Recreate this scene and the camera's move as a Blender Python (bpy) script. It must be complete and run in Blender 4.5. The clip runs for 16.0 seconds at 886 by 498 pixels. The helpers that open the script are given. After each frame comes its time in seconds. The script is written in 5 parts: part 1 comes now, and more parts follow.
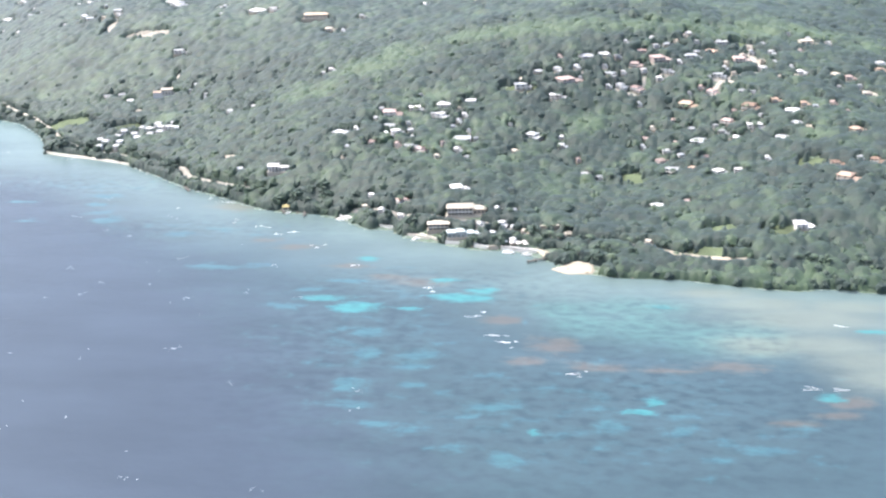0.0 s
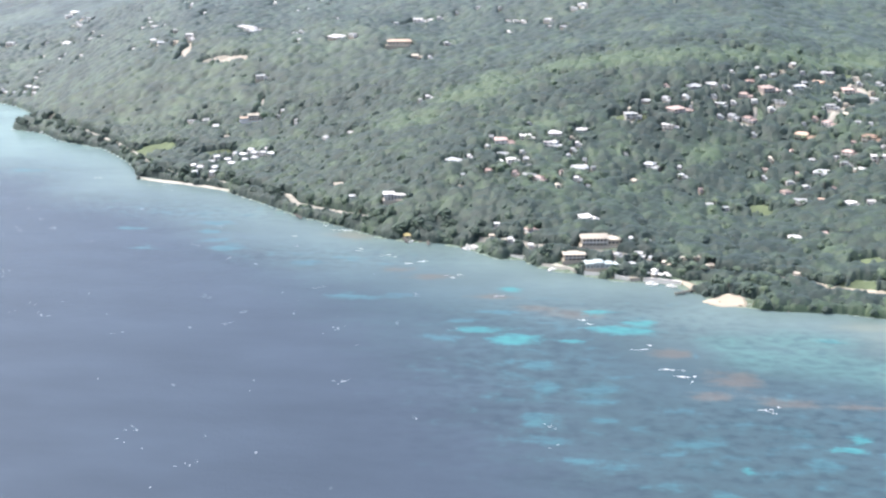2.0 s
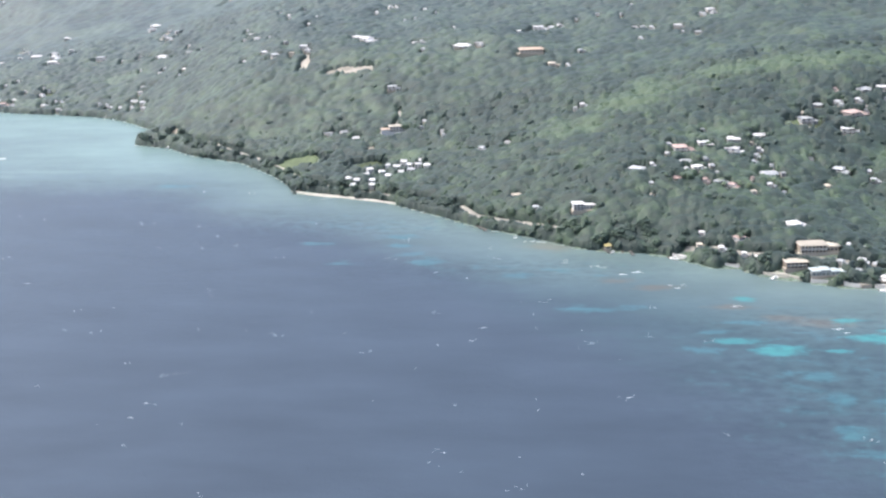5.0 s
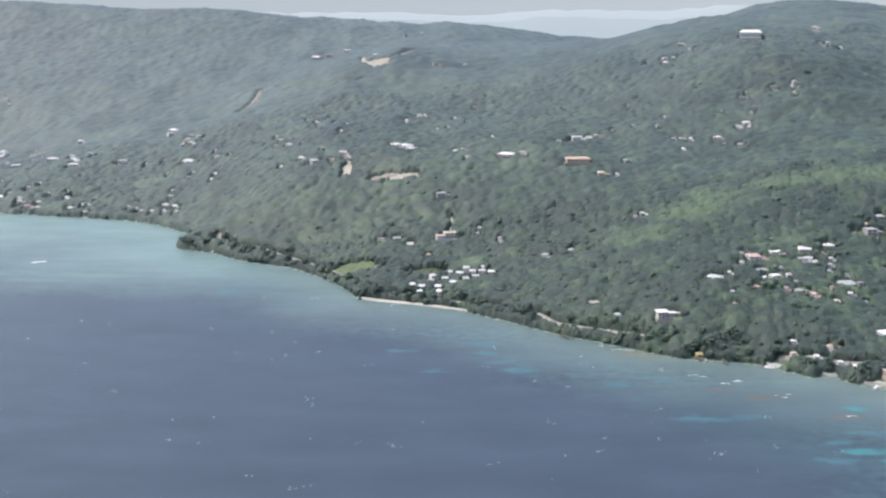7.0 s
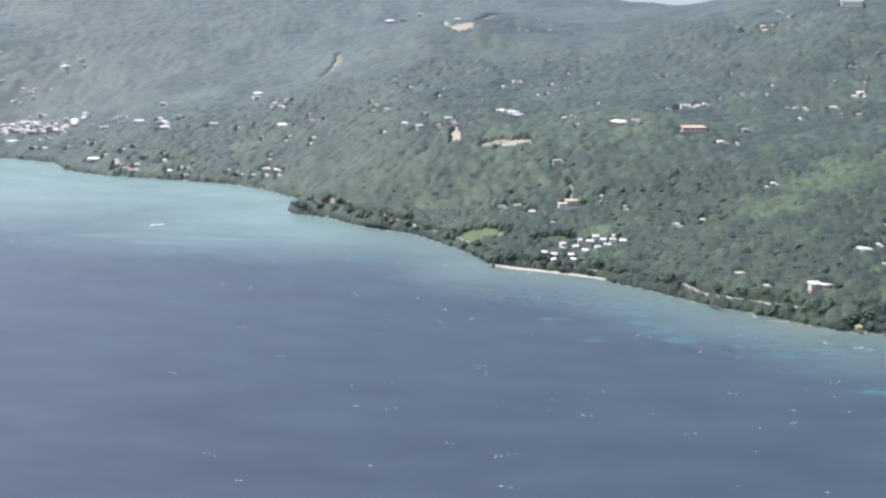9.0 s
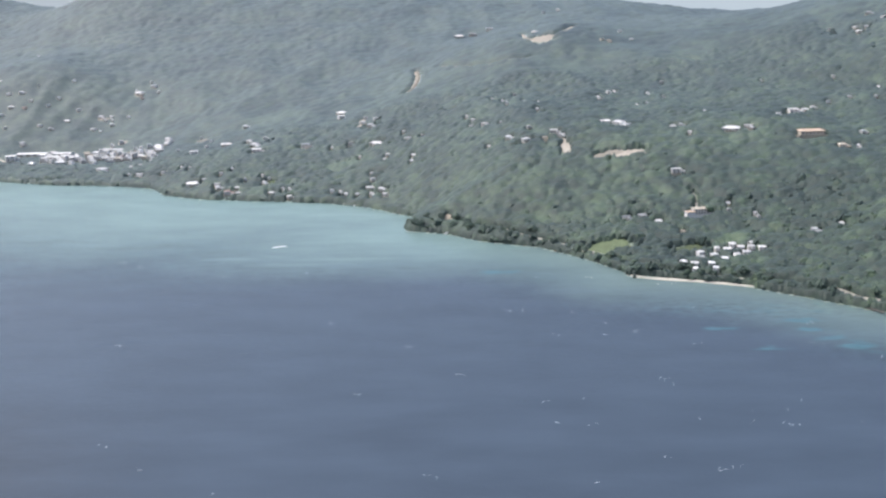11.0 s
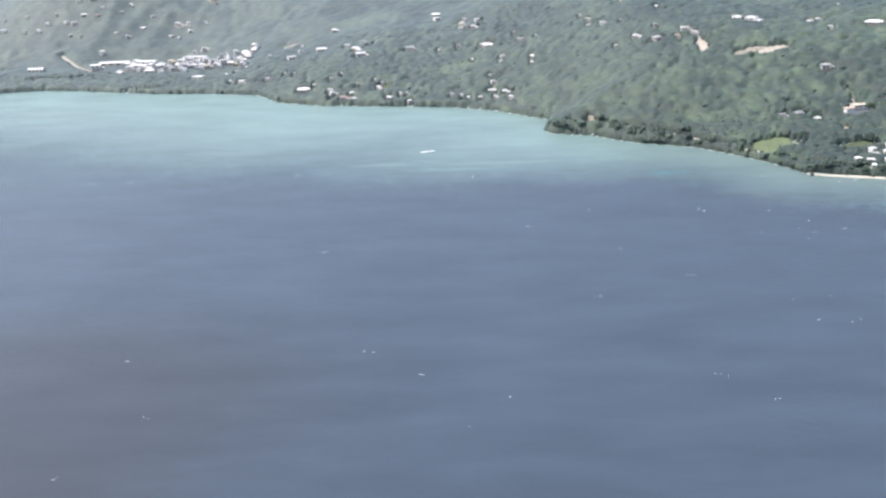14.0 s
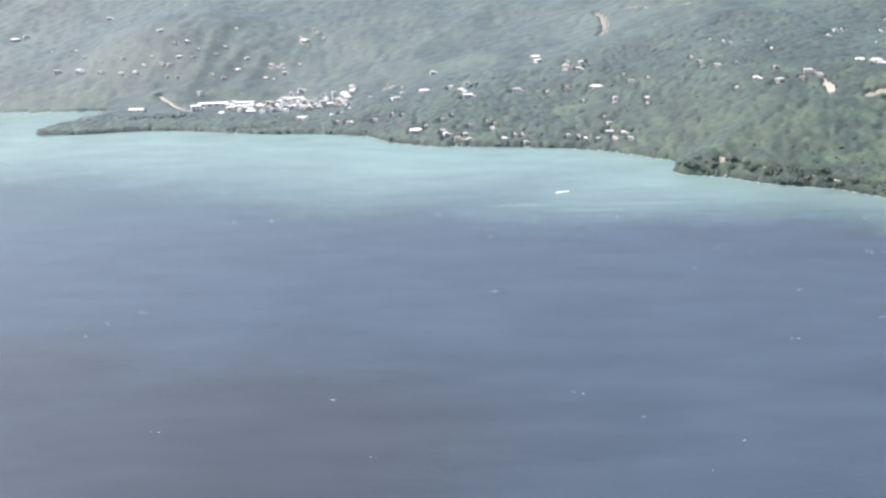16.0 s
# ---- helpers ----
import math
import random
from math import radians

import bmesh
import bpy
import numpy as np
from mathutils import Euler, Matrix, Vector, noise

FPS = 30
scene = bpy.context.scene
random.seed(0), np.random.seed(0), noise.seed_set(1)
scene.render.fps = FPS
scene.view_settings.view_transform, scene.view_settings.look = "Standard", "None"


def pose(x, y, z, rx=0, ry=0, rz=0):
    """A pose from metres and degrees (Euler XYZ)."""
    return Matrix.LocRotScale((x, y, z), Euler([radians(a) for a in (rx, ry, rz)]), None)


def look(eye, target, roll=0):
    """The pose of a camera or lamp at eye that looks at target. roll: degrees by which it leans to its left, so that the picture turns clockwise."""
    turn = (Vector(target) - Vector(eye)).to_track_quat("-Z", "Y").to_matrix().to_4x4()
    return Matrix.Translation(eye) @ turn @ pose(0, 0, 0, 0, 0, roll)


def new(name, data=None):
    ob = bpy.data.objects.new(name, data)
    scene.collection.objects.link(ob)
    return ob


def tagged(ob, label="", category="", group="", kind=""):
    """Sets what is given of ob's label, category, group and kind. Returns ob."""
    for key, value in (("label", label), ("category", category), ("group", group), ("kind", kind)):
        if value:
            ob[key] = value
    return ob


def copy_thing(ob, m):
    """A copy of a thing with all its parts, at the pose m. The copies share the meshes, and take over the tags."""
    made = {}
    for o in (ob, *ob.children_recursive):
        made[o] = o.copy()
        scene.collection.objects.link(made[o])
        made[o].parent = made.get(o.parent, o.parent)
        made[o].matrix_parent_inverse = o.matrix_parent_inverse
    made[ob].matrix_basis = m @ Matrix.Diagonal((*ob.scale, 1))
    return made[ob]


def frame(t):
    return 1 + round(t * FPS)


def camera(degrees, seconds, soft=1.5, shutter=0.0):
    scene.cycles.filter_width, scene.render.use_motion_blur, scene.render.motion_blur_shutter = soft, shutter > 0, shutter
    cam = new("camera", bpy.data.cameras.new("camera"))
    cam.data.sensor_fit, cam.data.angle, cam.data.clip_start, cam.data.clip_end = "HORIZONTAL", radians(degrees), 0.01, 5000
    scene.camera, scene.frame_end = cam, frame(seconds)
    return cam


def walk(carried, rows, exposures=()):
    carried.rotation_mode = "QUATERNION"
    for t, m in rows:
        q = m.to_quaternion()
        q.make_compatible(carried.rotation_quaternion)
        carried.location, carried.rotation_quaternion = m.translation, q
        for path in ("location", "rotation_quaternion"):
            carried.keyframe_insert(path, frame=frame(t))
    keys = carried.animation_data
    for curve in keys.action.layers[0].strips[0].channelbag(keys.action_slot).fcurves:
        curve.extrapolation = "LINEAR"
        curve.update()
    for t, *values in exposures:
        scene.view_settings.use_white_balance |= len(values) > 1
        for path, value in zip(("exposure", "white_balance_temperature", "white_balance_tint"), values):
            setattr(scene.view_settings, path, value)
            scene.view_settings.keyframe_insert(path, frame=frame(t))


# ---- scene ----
cam = camera(46.0, 16.0, 2.4)
PATH = [
    (0, (-1.556, -1.079, 183.039), (-63.268, 459.628, -1.190), -1.695),
    (0.5, (-20.240, -1.079, 183.039), (-72.748, 462.014, 1.964), -1.191),
    (1, (-38.924, -1.079, 183.039), (-90.893, 463.593, 5.897), -0.799),
    (1.5, (-57.608, -1.079, 183.039), (-109.033, 465.210, 10.036), -0.747),
    (2, (-76.292, -1.079, 183.039), (-129.661, 465.207, 10.619), -0.864),
    (2.5, (-94.976, -1.079, 183.039), (-152.325, 465.246, 12.006), -1.281),
    (3, (-113.660, -1.079, 183.039), (-167.534, 464.789, 9.648), -1.370),
    (3.5, (-132.343, -1.079, 183.039), (-186.257, 464.418, 8.668), -1.618),
    (3.7, (-139.817, -1.079, 183.039), (-195.170, 464.318, 8.851), -1.683),
    (5.8, (-218.290, -1.079, 183.039), (-255.431, 474.142, 32.090), -1.936),
    (6, (-225.763, -1.079, 183.039), (-261.782, 476.769, 40.339), -2.157),
    (6.5, (-244.447, -1.079, 183.039), (-272.019, 480.349, 50.879), -1.962),
    (7, (-263.131, -1.079, 183.039), (-282.546, 483.828, 62.673), -0.263),
    (7.5, (-281.815, -1.079, 183.039), (-296.988, 485.339, 68.291), 0.581),
    (8, (-300.499, -1.079, 183.039), (-319.829, 482.396, 57.030), 0.309),
    (8.5, (-319.183, -1.079, 183.039), (-342.388, 480.175, 49.412), 0.149),
    (9, (-337.867, -1.079, 183.039), (-362.509, 479.396, 46.890), 0.308),
    (9.2, (-345.340, -1.079, 183.039), (-370.667, 478.940, 45.415), 0.217),
    (11.5, (-431.286, -1.079, 183.039), (-462.739, 481.187, 54.860), -2.211),
    (12, (-449.970, -1.079, 183.039), (-474.522, 479.947, 48.832), -1.816),
    (12.5, (-468.654, -1.079, 183.039), (-491.155, 477.728, 40.779), -1.889),
    (13, (-487.338, -1.079, 183.039), (-514.293, 473.496, 27.953), -2.546),
    (13.5, (-506.022, -1.079, 183.039), (-535.054, 468.858, 14.766), -2.939),
    (14, (-524.706, -1.079, 183.039), (-552.528, 467.620, 11.146), -2.769),
    (14.5, (-543.390, -1.079, 183.039), (-569.776, 469.541, 16.245), -2.677),
    (15, (-562.074, -1.079, 183.039), (-592.389, 470.774, 20.450), -3.223),
    (15.5, (-580.758, -1.079, 183.039), (-614.824, 470.447, 20.244), -3.109),
    (16, (-599.441, -1.079, 183.039), (-638.464, 473.715, 31.224), -2.771),
]
EXPOSURES = [(0.0, 1.53, 6250, 10), (1.0, 1.41, 6250, 10), (3.5, 1.25, 6200, 10), (5.8, 0.92, 6200, 10), (7.0, 0.70, 6200, 10), (7.5, 0.70, 6200, 10), (8.0, 0.40, 6200, 10), (8.5, 0.70, 6200, 10), (9.0, 0.86, 6200, 10), (12.5, 0.62, 6200, 10), (13.0, 0.66, 6250, 10), (14.0, 1.06, 6300, 10), (15.0, 1.10, 6350, 10), (15.5, 1.02, 6350, 10), (16.0, 1.18, 6400, 10)]
walk(cam, [(t, look(eye, target, roll)) for t, eye, target, roll in PATH], EXPOSURES)

# the light: a hazy late morning, the sun high over the land
SUN_AZ, SUN_EL = 84.0, 60.0      # degrees from +y towards -x, and over the horizon
world = bpy.data.worlds.new("sky")
scene.world = world
world.use_nodes = True
wn = world.node_tree.nodes
sky = wn.new("ShaderNodeTexSky")
sky.sky_type = "NISHITA"
sky.sun_disc = False
sky.sun_elevation, sky.sun_rotation = radians(SUN_EL), radians(-SUN_AZ)
sky.air_density, sky.dust_density, sky.ozone_density = 1.0, 6.0, 1.0
wn["Background"].inputs[1].default_value = 0.15
world.node_tree.links.new(sky.outputs[0], wn["Background"].inputs[0])
sun = new("sun", bpy.data.lights.new("sun", "SUN"))
sun.data.energy, sun.data.angle, sun.data.color = 1.35, radians(34.0), (1.0, 0.97, 0.92)
SUN_WAY = Vector((-math.sin(radians(SUN_AZ)) * math.cos(radians(SUN_EL)), math.cos(radians(SUN_AZ)) * math.cos(radians(SUN_EL)), math.sin(radians(SUN_EL))))
sun.matrix_world = look(SUN_WAY * 1000, (0, 0, 0))


# ---- materials ----
def material(name, rough=0.8, metal=0.0, spec=0.3):
    m = bpy.data.materials.new(name)
    m.use_nodes = True
    b = m.node_tree.nodes["Principled BSDF"]
    b.inputs["Roughness"].default_value = rough
    b.inputs["Metallic"].default_value = metal
    b.inputs["Specular IOR Level"].default_value = spec
    return m, m.node_tree.nodes, m.node_tree.links, b


def ramp(nodes, stops):
    r = nodes.new("ShaderNodeValToRGB")
    e = r.color_ramp.elements
    while len(e) < len(stops):
        e.new(0.5)
    for k, (p, c) in enumerate(stops):
        e[k].position, e[k].color = p, (*c, 1)
    return r


def noise_node(nodes, links, scale, detail=4.0, where="Position", stretch=None):
    n = nodes.new("ShaderNodeTexNoise")
    n.inputs["Scale"].default_value, n.inputs["Detail"].default_value = scale, detail
    g = nodes.new("ShaderNodeNewGeometry") if where == "Position" else nodes.new("ShaderNodeTexCoord")
    out = g.outputs["Position" if where == "Position" else "Object"]
    if stretch:
        v = nodes.new("ShaderNodeMapping")
        v.inputs["Scale"].default_value = stretch
        links.new(out, v.inputs[0])
        out = v.outputs[0]
    links.new(out, n.inputs["Vector"])
    return n


def mix(nodes, links, fac, a, b, mode="MIX"):
    m = nodes.new("ShaderNodeMix")
    m.data_type, m.blend_type = "RGBA", mode
    for k, v in ((0, fac), (6, a), (7, b)):
        if isinstance(v, (int, float)):
            m.inputs[k].default_value = v
        elif isinstance(v, tuple):
            m.inputs[k].default_value = (*v, 1)
        else:
            links.new(v, m.inputs[k])
    return m.outputs[2]


def maths(nodes, links, op, a, b=0.0):
    m = nodes.new("ShaderNodeMath")
    m.operation = op
    for k, v in ((0, a), (1, b)):
        if isinstance(v, (int, float)):
            m.inputs[k].default_value = v
        else:
            links.new(v, m.inputs[k])
    return m.outputs[0]


def bump(nodes, links, height, strength, distance, bsdf):
    b = nodes.new("ShaderNodeBump")
    b.inputs["Strength"].default_value, b.inputs["Distance"].default_value = strength, distance
    links.new(height, b.inputs["Height"])
    links.new(b.outputs[0], bsdf.inputs["Normal"])


def plain(name, colour, rough=0.8, metal=0.0, spec=0.3, vary=0.18, scale=0.6):
    """Paint, plaster, stone: one colour with stains and a little wear."""
    m, n, l, b = material(name, rough, metal, spec)
    big, small = noise_node(n, l, scale * 0.3, 3, "Object"), noise_node(n, l, scale * 3, 6, "Object")
    both = mix(n, l, 0.5, big.outputs[0], small.outputs[0])
    info = n.new("ShaderNodeObjectInfo")
    dark, light = tuple(c * (1 - vary) for c in colour), tuple(min(c * (1 + vary * 0.7), 0.9) for c in colour)
    r = ramp(n, ((0.3, dark), (0.7, light)))
    l.new(both, r.inputs[0])
    tone = n.new("ShaderNodeMapRange")
    tone.inputs[3].default_value, tone.inputs[4].default_value = 0.6, 1.0
    l.new(info.outputs["Random"], tone.inputs[0])
    grey = n.new("ShaderNodeCombineColor")
    for k in range(3):
        l.new(tone.outputs[0], grey.inputs[k])
    l.new(mix(n, l, 1.0, r.outputs[0], grey.outputs[0], "MULTIPLY"), b.inputs["Base Color"])
    bump(n, l, small.outputs[0], 0.3, 0.03, b)
    return m


def foliage(name, dark, mid, light, sheen=0.14):
    """Leaves: tones by tree, by clump, by grove and by stretch of land."""
    m, n, l, b = material(name, 0.6, 0.0, 0.3)
    g = n.new("ShaderNodeNewGeometry")
    isle = g.outputs["Random Per Island"]
    broad, grove, clump, fine = noise_node(n, l, 0.012, 4), noise_node(n, l, 0.06, 4), noise_node(n, l, 0.24, 3), noise_node(n, l, 1.6, 4)
    tone = n.new("ShaderNodeAttribute")
    tone.attribute_name = "crown"
    v = maths(n, l, "ADD", 0.5, maths(n, l, "MULTIPLY", maths(n, l, "SUBTRACT", isle, 0.5), 0.30))
    for tex, weight in ((broad, 1.0), (grove, 1.15), (clump, 0.8), (fine, 0.55)):
        v = maths(n, l, "ADD", v, maths(n, l, "MULTIPLY", maths(n, l, "SUBTRACT", tex.outputs[0], 0.5), weight))
    v = maths(n, l, "ADD", v, maths(n, l, "MULTIPLY", maths(n, l, "SUBTRACT", tone.outputs["Fac"], 0.45), 0.5))
    r = ramp(n, ((0.1, dark), (0.5, mid), (1.0, light)))
    l.new(v, r.inputs[0])
    # haze painted into the colour: leaves turn paler and greyer towards the interior
    paled = ramp(n, ((0.1, (0.038, 0.055, 0.064)), (0.5, (0.055, 0.077, 0.083)), (1.0, (0.086, 0.114, 0.105))))
    l.new(v, paled.inputs[0])
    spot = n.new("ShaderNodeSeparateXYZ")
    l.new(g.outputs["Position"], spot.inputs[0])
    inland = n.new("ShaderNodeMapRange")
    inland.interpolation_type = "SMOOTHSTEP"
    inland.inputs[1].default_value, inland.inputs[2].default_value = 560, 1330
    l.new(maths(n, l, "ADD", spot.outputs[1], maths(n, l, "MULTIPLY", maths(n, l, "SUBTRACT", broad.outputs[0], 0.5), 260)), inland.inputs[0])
    l.new(mix(n, l, inland.outputs[0], r.outputs[0], paled.outputs[0]), b.inputs["Base Color"])
    b.inputs["Sheen Weight"].default_value = sheen
    b.inputs["Sheen Roughness"].default_value = 0.5
    b.inputs["Sheen Tint"].default_value = (0.74, 0.91, 1.0, 1)
    bump(n, l, fine.outputs[0], 0.5, 0.3, b)
    return m


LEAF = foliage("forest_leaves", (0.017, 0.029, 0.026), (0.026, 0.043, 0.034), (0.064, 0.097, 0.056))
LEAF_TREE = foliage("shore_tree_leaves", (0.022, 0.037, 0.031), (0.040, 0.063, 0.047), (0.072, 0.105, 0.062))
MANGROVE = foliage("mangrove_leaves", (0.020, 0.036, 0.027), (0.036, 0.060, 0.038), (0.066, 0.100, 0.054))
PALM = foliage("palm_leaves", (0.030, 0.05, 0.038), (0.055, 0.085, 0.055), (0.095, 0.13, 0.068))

GROUND, gn, gl, gb = material("grass_and_earth", 0.9, 0.0, 0.2)
ga = noise_node(gn, gl, 0.025, 6)
gr = ramp(gn, ((0.3, (0.045, 0.075, 0.036)), (0.5, (0.07, 0.11, 0.045)), (0.62, (0.10, 0.135, 0.06)), (0.78, (0.15, 0.14, 0.09))))
gl.new(ga.outputs[0], gr.inputs[0])
gf = noise_node(gn, gl, 0.5, 5)
gfr = ramp(gn, ((0.3, (0.72, 0.72, 0.72)), (0.7, (1.0, 1.0, 1.0))))
gl.new(gf.outputs[0], gfr.inputs[0])
gl.new(mix(gn, gl, 1.0, gr.outputs[0], gfr.outputs[0], "MULTIPLY"), gb.inputs["Base Color"])
gb.inputs["Sheen Weight"].default_value, gb.inputs["Sheen Tint"].default_value = 1.0, (0.85, 0.93, 1.0, 1)
bump(gn, gl, gf.outputs[0], 0.8, 1.0, gb)

WATER, n_, l_, b_ = material("sea_water", 0.2, 0.0, 0.5)
b_.inputs["IOR"].default_value = 1.33


def attr(name):
    a = n_.new("ShaderNodeAttribute")
    a.attribute_name = name
    return a.outputs["Fac"]


wa = noise_node(n_, l_, 0.11, 9, stretch=(0.65, 1.3, 1.0))
wa.inputs["Roughness"].default_value = 0.68
rag = maths(n_, l_, "MULTIPLY", maths(n_, l_, "SUBTRACT", wa.outputs[0], 0.5), 2.2)


def edge(name, lo, hi, ragged=1.0):
    """A patch in the water with a ragged edge."""
    mr = n_.new("ShaderNodeMapRange")
    mr.interpolation_type = "SMOOTHSTEP"
    mr.inputs[1].default_value, mr.inputs[2].default_value = lo, hi
    l_.new(maths(n_, l_, "ADD", attr(name), maths(n_, l_, "MULTIPLY", rag, ragged)), mr.inputs[0])
    return maths(n_, l_, "MULTIPLY", mr.outputs[0], maths(n_, l_, "MINIMUM", maths(n_, l_, "MULTIPLY", attr(name), 5.0), 1.0))


wcol = mix(n_, l_, edge("shelf", 0.05, 0.95, 0.35), (0.047, 0.066, 0.092), (0.052, 0.086, 0.104))
wcol = mix(n_, l_, edge("inshore", 0.0, 1.0, 0.1), wcol, (0.150, 0.208, 0.204))
wcol = mix(n_, l_, edge("bay_shallows", 0.0, 1.0, 0.08), wcol, (0.175, 0.265, 0.260))
wcol = mix(n_, l_, maths(n_, l_, "MULTIPLY", edge("lagoon", 0.1, 1.2, 0.5), 0.58), wcol, (0.084, 0.170, 0.166))
wcol = mix(n_, l_, maths(n_, l_, "MULTIPLY", edge("reef", 0.2, 1.1, 1.3), 0.75), wcol, (0.122, 0.114, 0.104))
wcol = mix(n_, l_, maths(n_, l_, "MULTIPLY", edge("sand", -0.1, 1.2, 0.35), 0.78), wcol, (0.168, 0.198, 0.172))
wcol = mix(n_, l_, maths(n_, l_, "MULTIPLY", edge("pale", 0.42, 1.25, 1.5), 0.75), wcol, (0.062, 0.150, 0.178))
wcol = mix(n_, l_, maths(n_, l_, "MULTIPLY", edge("turquoise", 0.35, 1.1, 1.1), 0.85), wcol, (0.060, 0.225, 0.240))
# a cloud's shadow painted into the sea as darker, browner water
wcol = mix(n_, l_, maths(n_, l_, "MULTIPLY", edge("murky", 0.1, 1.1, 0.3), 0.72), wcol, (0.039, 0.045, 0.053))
mottle = noise_node(n_, l_, 0.22, 7, stretch=(0.7, 1.2, 1.0))
mr_ = ramp(n_, ((0.36, (0.74, 0.76, 0.80)), (0.5, (0.97, 0.97, 0.97)), (0.66, (1.06, 1.14, 1.12))))
l_.new(mottle.outputs[0], mr_.inputs[0])
wcol = mix(n_, l_, maths(n_, l_, "MULTIPLY", attr("mottled"), 0.8), wcol, mix(n_, l_, 1.0, wcol, mr_.outputs[0], "MULTIPLY"))
streak = noise_node(n_, l_, 0.03, 5, stretch=(0.55, 1.5, 1.0))
sr = ramp(n_, ((0.3, (0.80, 0.80, 0.80)), (0.7, (1.0, 1.0, 1.0))))
l_.new(streak.outputs[0], sr.inputs[0])
l_.new(mix(n_, l_, 1.0, wcol, sr.outputs[0], "MULTIPLY"), b_.inputs["Base Color"])
waves = maths(n_, l_, "ADD", noise_node(n_, l_, 0.30, 6, stretch=(0.8, 1.3, 1.0)).outputs[0], maths(n_, l_, "MULTIPLY", noise_node(n_, l_, 1.1, 3).outputs[0], 0.55))
bump(n_, l_, waves, 0.24, 0.6, b_)

SAND = plain("beach_sand", (0.47, 0.42, 0.34), 0.95, vary=0.15, scale=0.15)
PALE_SAND = plain("white_sand", (0.60, 0.57, 0.50), 0.95, vary=0.12, scale=0.15)
EARTH = plain("bare_earth", (0.39, 0.36, 0.31), 0.95, vary=0.3, scale=0.12)
ROAD = plain("pale_road", (0.46, 0.44, 0.39), 0.9, vary=0.2, scale=0.2)
LAWN = plain("mown_lawn", (0.125, 0.16, 0.09), 0.9, vary=0.45, scale=0.3)
FOAM = plain("sea_foam", (0.82, 0.84, 0.85), 0.9, vary=0.06)
CORAL = plain("coral_rock", (0.20, 0.165, 0.13), 0.9, vary=0.35, scale=0.8)
BARK = plain("bark", (0.14, 0.11, 0.085), 0.95, vary=0.3, scale=2)
GLASS = plain("window_glass", (0.11, 0.12, 0.13), 0.25, spec=0.6, vary=0.1)
WOOD = plain("weathered_wood", (0.17, 0.16, 0.145), 0.9, vary=0.3, scale=2)
HULL = plain("boat_white", (0.8, 0.8, 0.78), 0.35, vary=0.05)
STONE = plain("terrace_stone", (0.46, 0.42, 0.36), 0.85, vary=0.2, scale=0.5)
YARD = plain("paved_yard", (0.40, 0.38, 0.34), 0.9, vary=0.3, scale=0.5)
DECK = plain("white_deck", (0.62, 0.61, 0.58), 0.8, vary=0.12)
YELLOW = plain("yellow_paint", (0.68, 0.57, 0.26), 0.6, vary=0.1)
WALLS = {
    "white": plain("white_plaster", (0.72, 0.72, 0.71), vary=0.15),
    "cream": plain("cream_plaster", (0.58, 0.53, 0.45), vary=0.16),
    "pink": plain("pink_plaster", (0.55, 0.47, 0.44), vary=0.16),
    "grey": plain("grey_plaster", (0.52, 0.53, 0.53), vary=0.16),
    "peach": plain("peach_plaster", (0.54, 0.46, 0.37), vary=0.16),
    "teal": plain("grey_green_board", (0.42, 0.47, 0.47), vary=0.14),
}
ROOFS = {
    "white": plain("white_roof", (0.72, 0.72, 0.72), 0.6, vary=0.15),
    "orange": plain("orange_tile", (0.50, 0.37, 0.29), 0.85, vary=0.2, scale=1.5),
    "peach": plain("pale_peach_tile", (0.58, 0.46, 0.37), 0.85, vary=0.15, scale=1.5),
    "pink": plain("faded_red_tile", (0.44, 0.35, 0.32), 0.85, vary=0.2, scale=1.5),
    "red": plain("rust_red_metal", (0.45, 0.34, 0.31), 0.6, vary=0.25, scale=1.0),
    "grey": plain("grey_metal", (0.45, 0.47, 0.48), 0.5, vary=0.22, scale=1.0),
    "cream": plain("cream_concrete", (0.56, 0.51, 0.43), 0.8, vary=0.14),
    "brown": plain("brown_shingle", (0.24, 0.17, 0.13), 0.85, vary=0.25, scale=1.5),
    "teal": plain("grey_green_metal", (0.46, 0.52, 0.52), 0.5, vary=0.18),
}


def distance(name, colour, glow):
    """A plain far backdrop with haze painted in: pale colour and a little glow."""
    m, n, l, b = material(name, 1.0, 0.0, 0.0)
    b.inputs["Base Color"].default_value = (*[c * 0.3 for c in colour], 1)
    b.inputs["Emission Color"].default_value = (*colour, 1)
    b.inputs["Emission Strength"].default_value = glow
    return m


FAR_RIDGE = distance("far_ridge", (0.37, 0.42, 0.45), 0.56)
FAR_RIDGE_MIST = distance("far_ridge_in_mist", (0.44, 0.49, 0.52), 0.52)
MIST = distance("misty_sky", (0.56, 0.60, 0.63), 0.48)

SHORE_EAST = [
    (1200.0, 288.0), (576.0, 364.8), (288.0, 403.2), (127.7, 416.6), (106.6, 421.0), (91.7, 417.1), (66.7, 421.9),
    (46.1, 426.7), (19.7, 427.2), (9.6, 430.6), (-7.2, 431.0), (-8.6, 442.6), (-21.6, 452.2), (-31.2, 457.0),
    (-49.9, 457.9), (-62.4, 464.2), (-81.6, 470.9), (-91.2, 481.4), (-103.7, 482.4), (-117.6, 494.9), (-131.5, 502.1),
    (-153.6, 505.9), (-167.5, 509.8), (-191.5, 526.6), (-220.3, 543.4), (-244.8, 564.0), (-276.0, 587.5), (-309.6, 601.4),
]
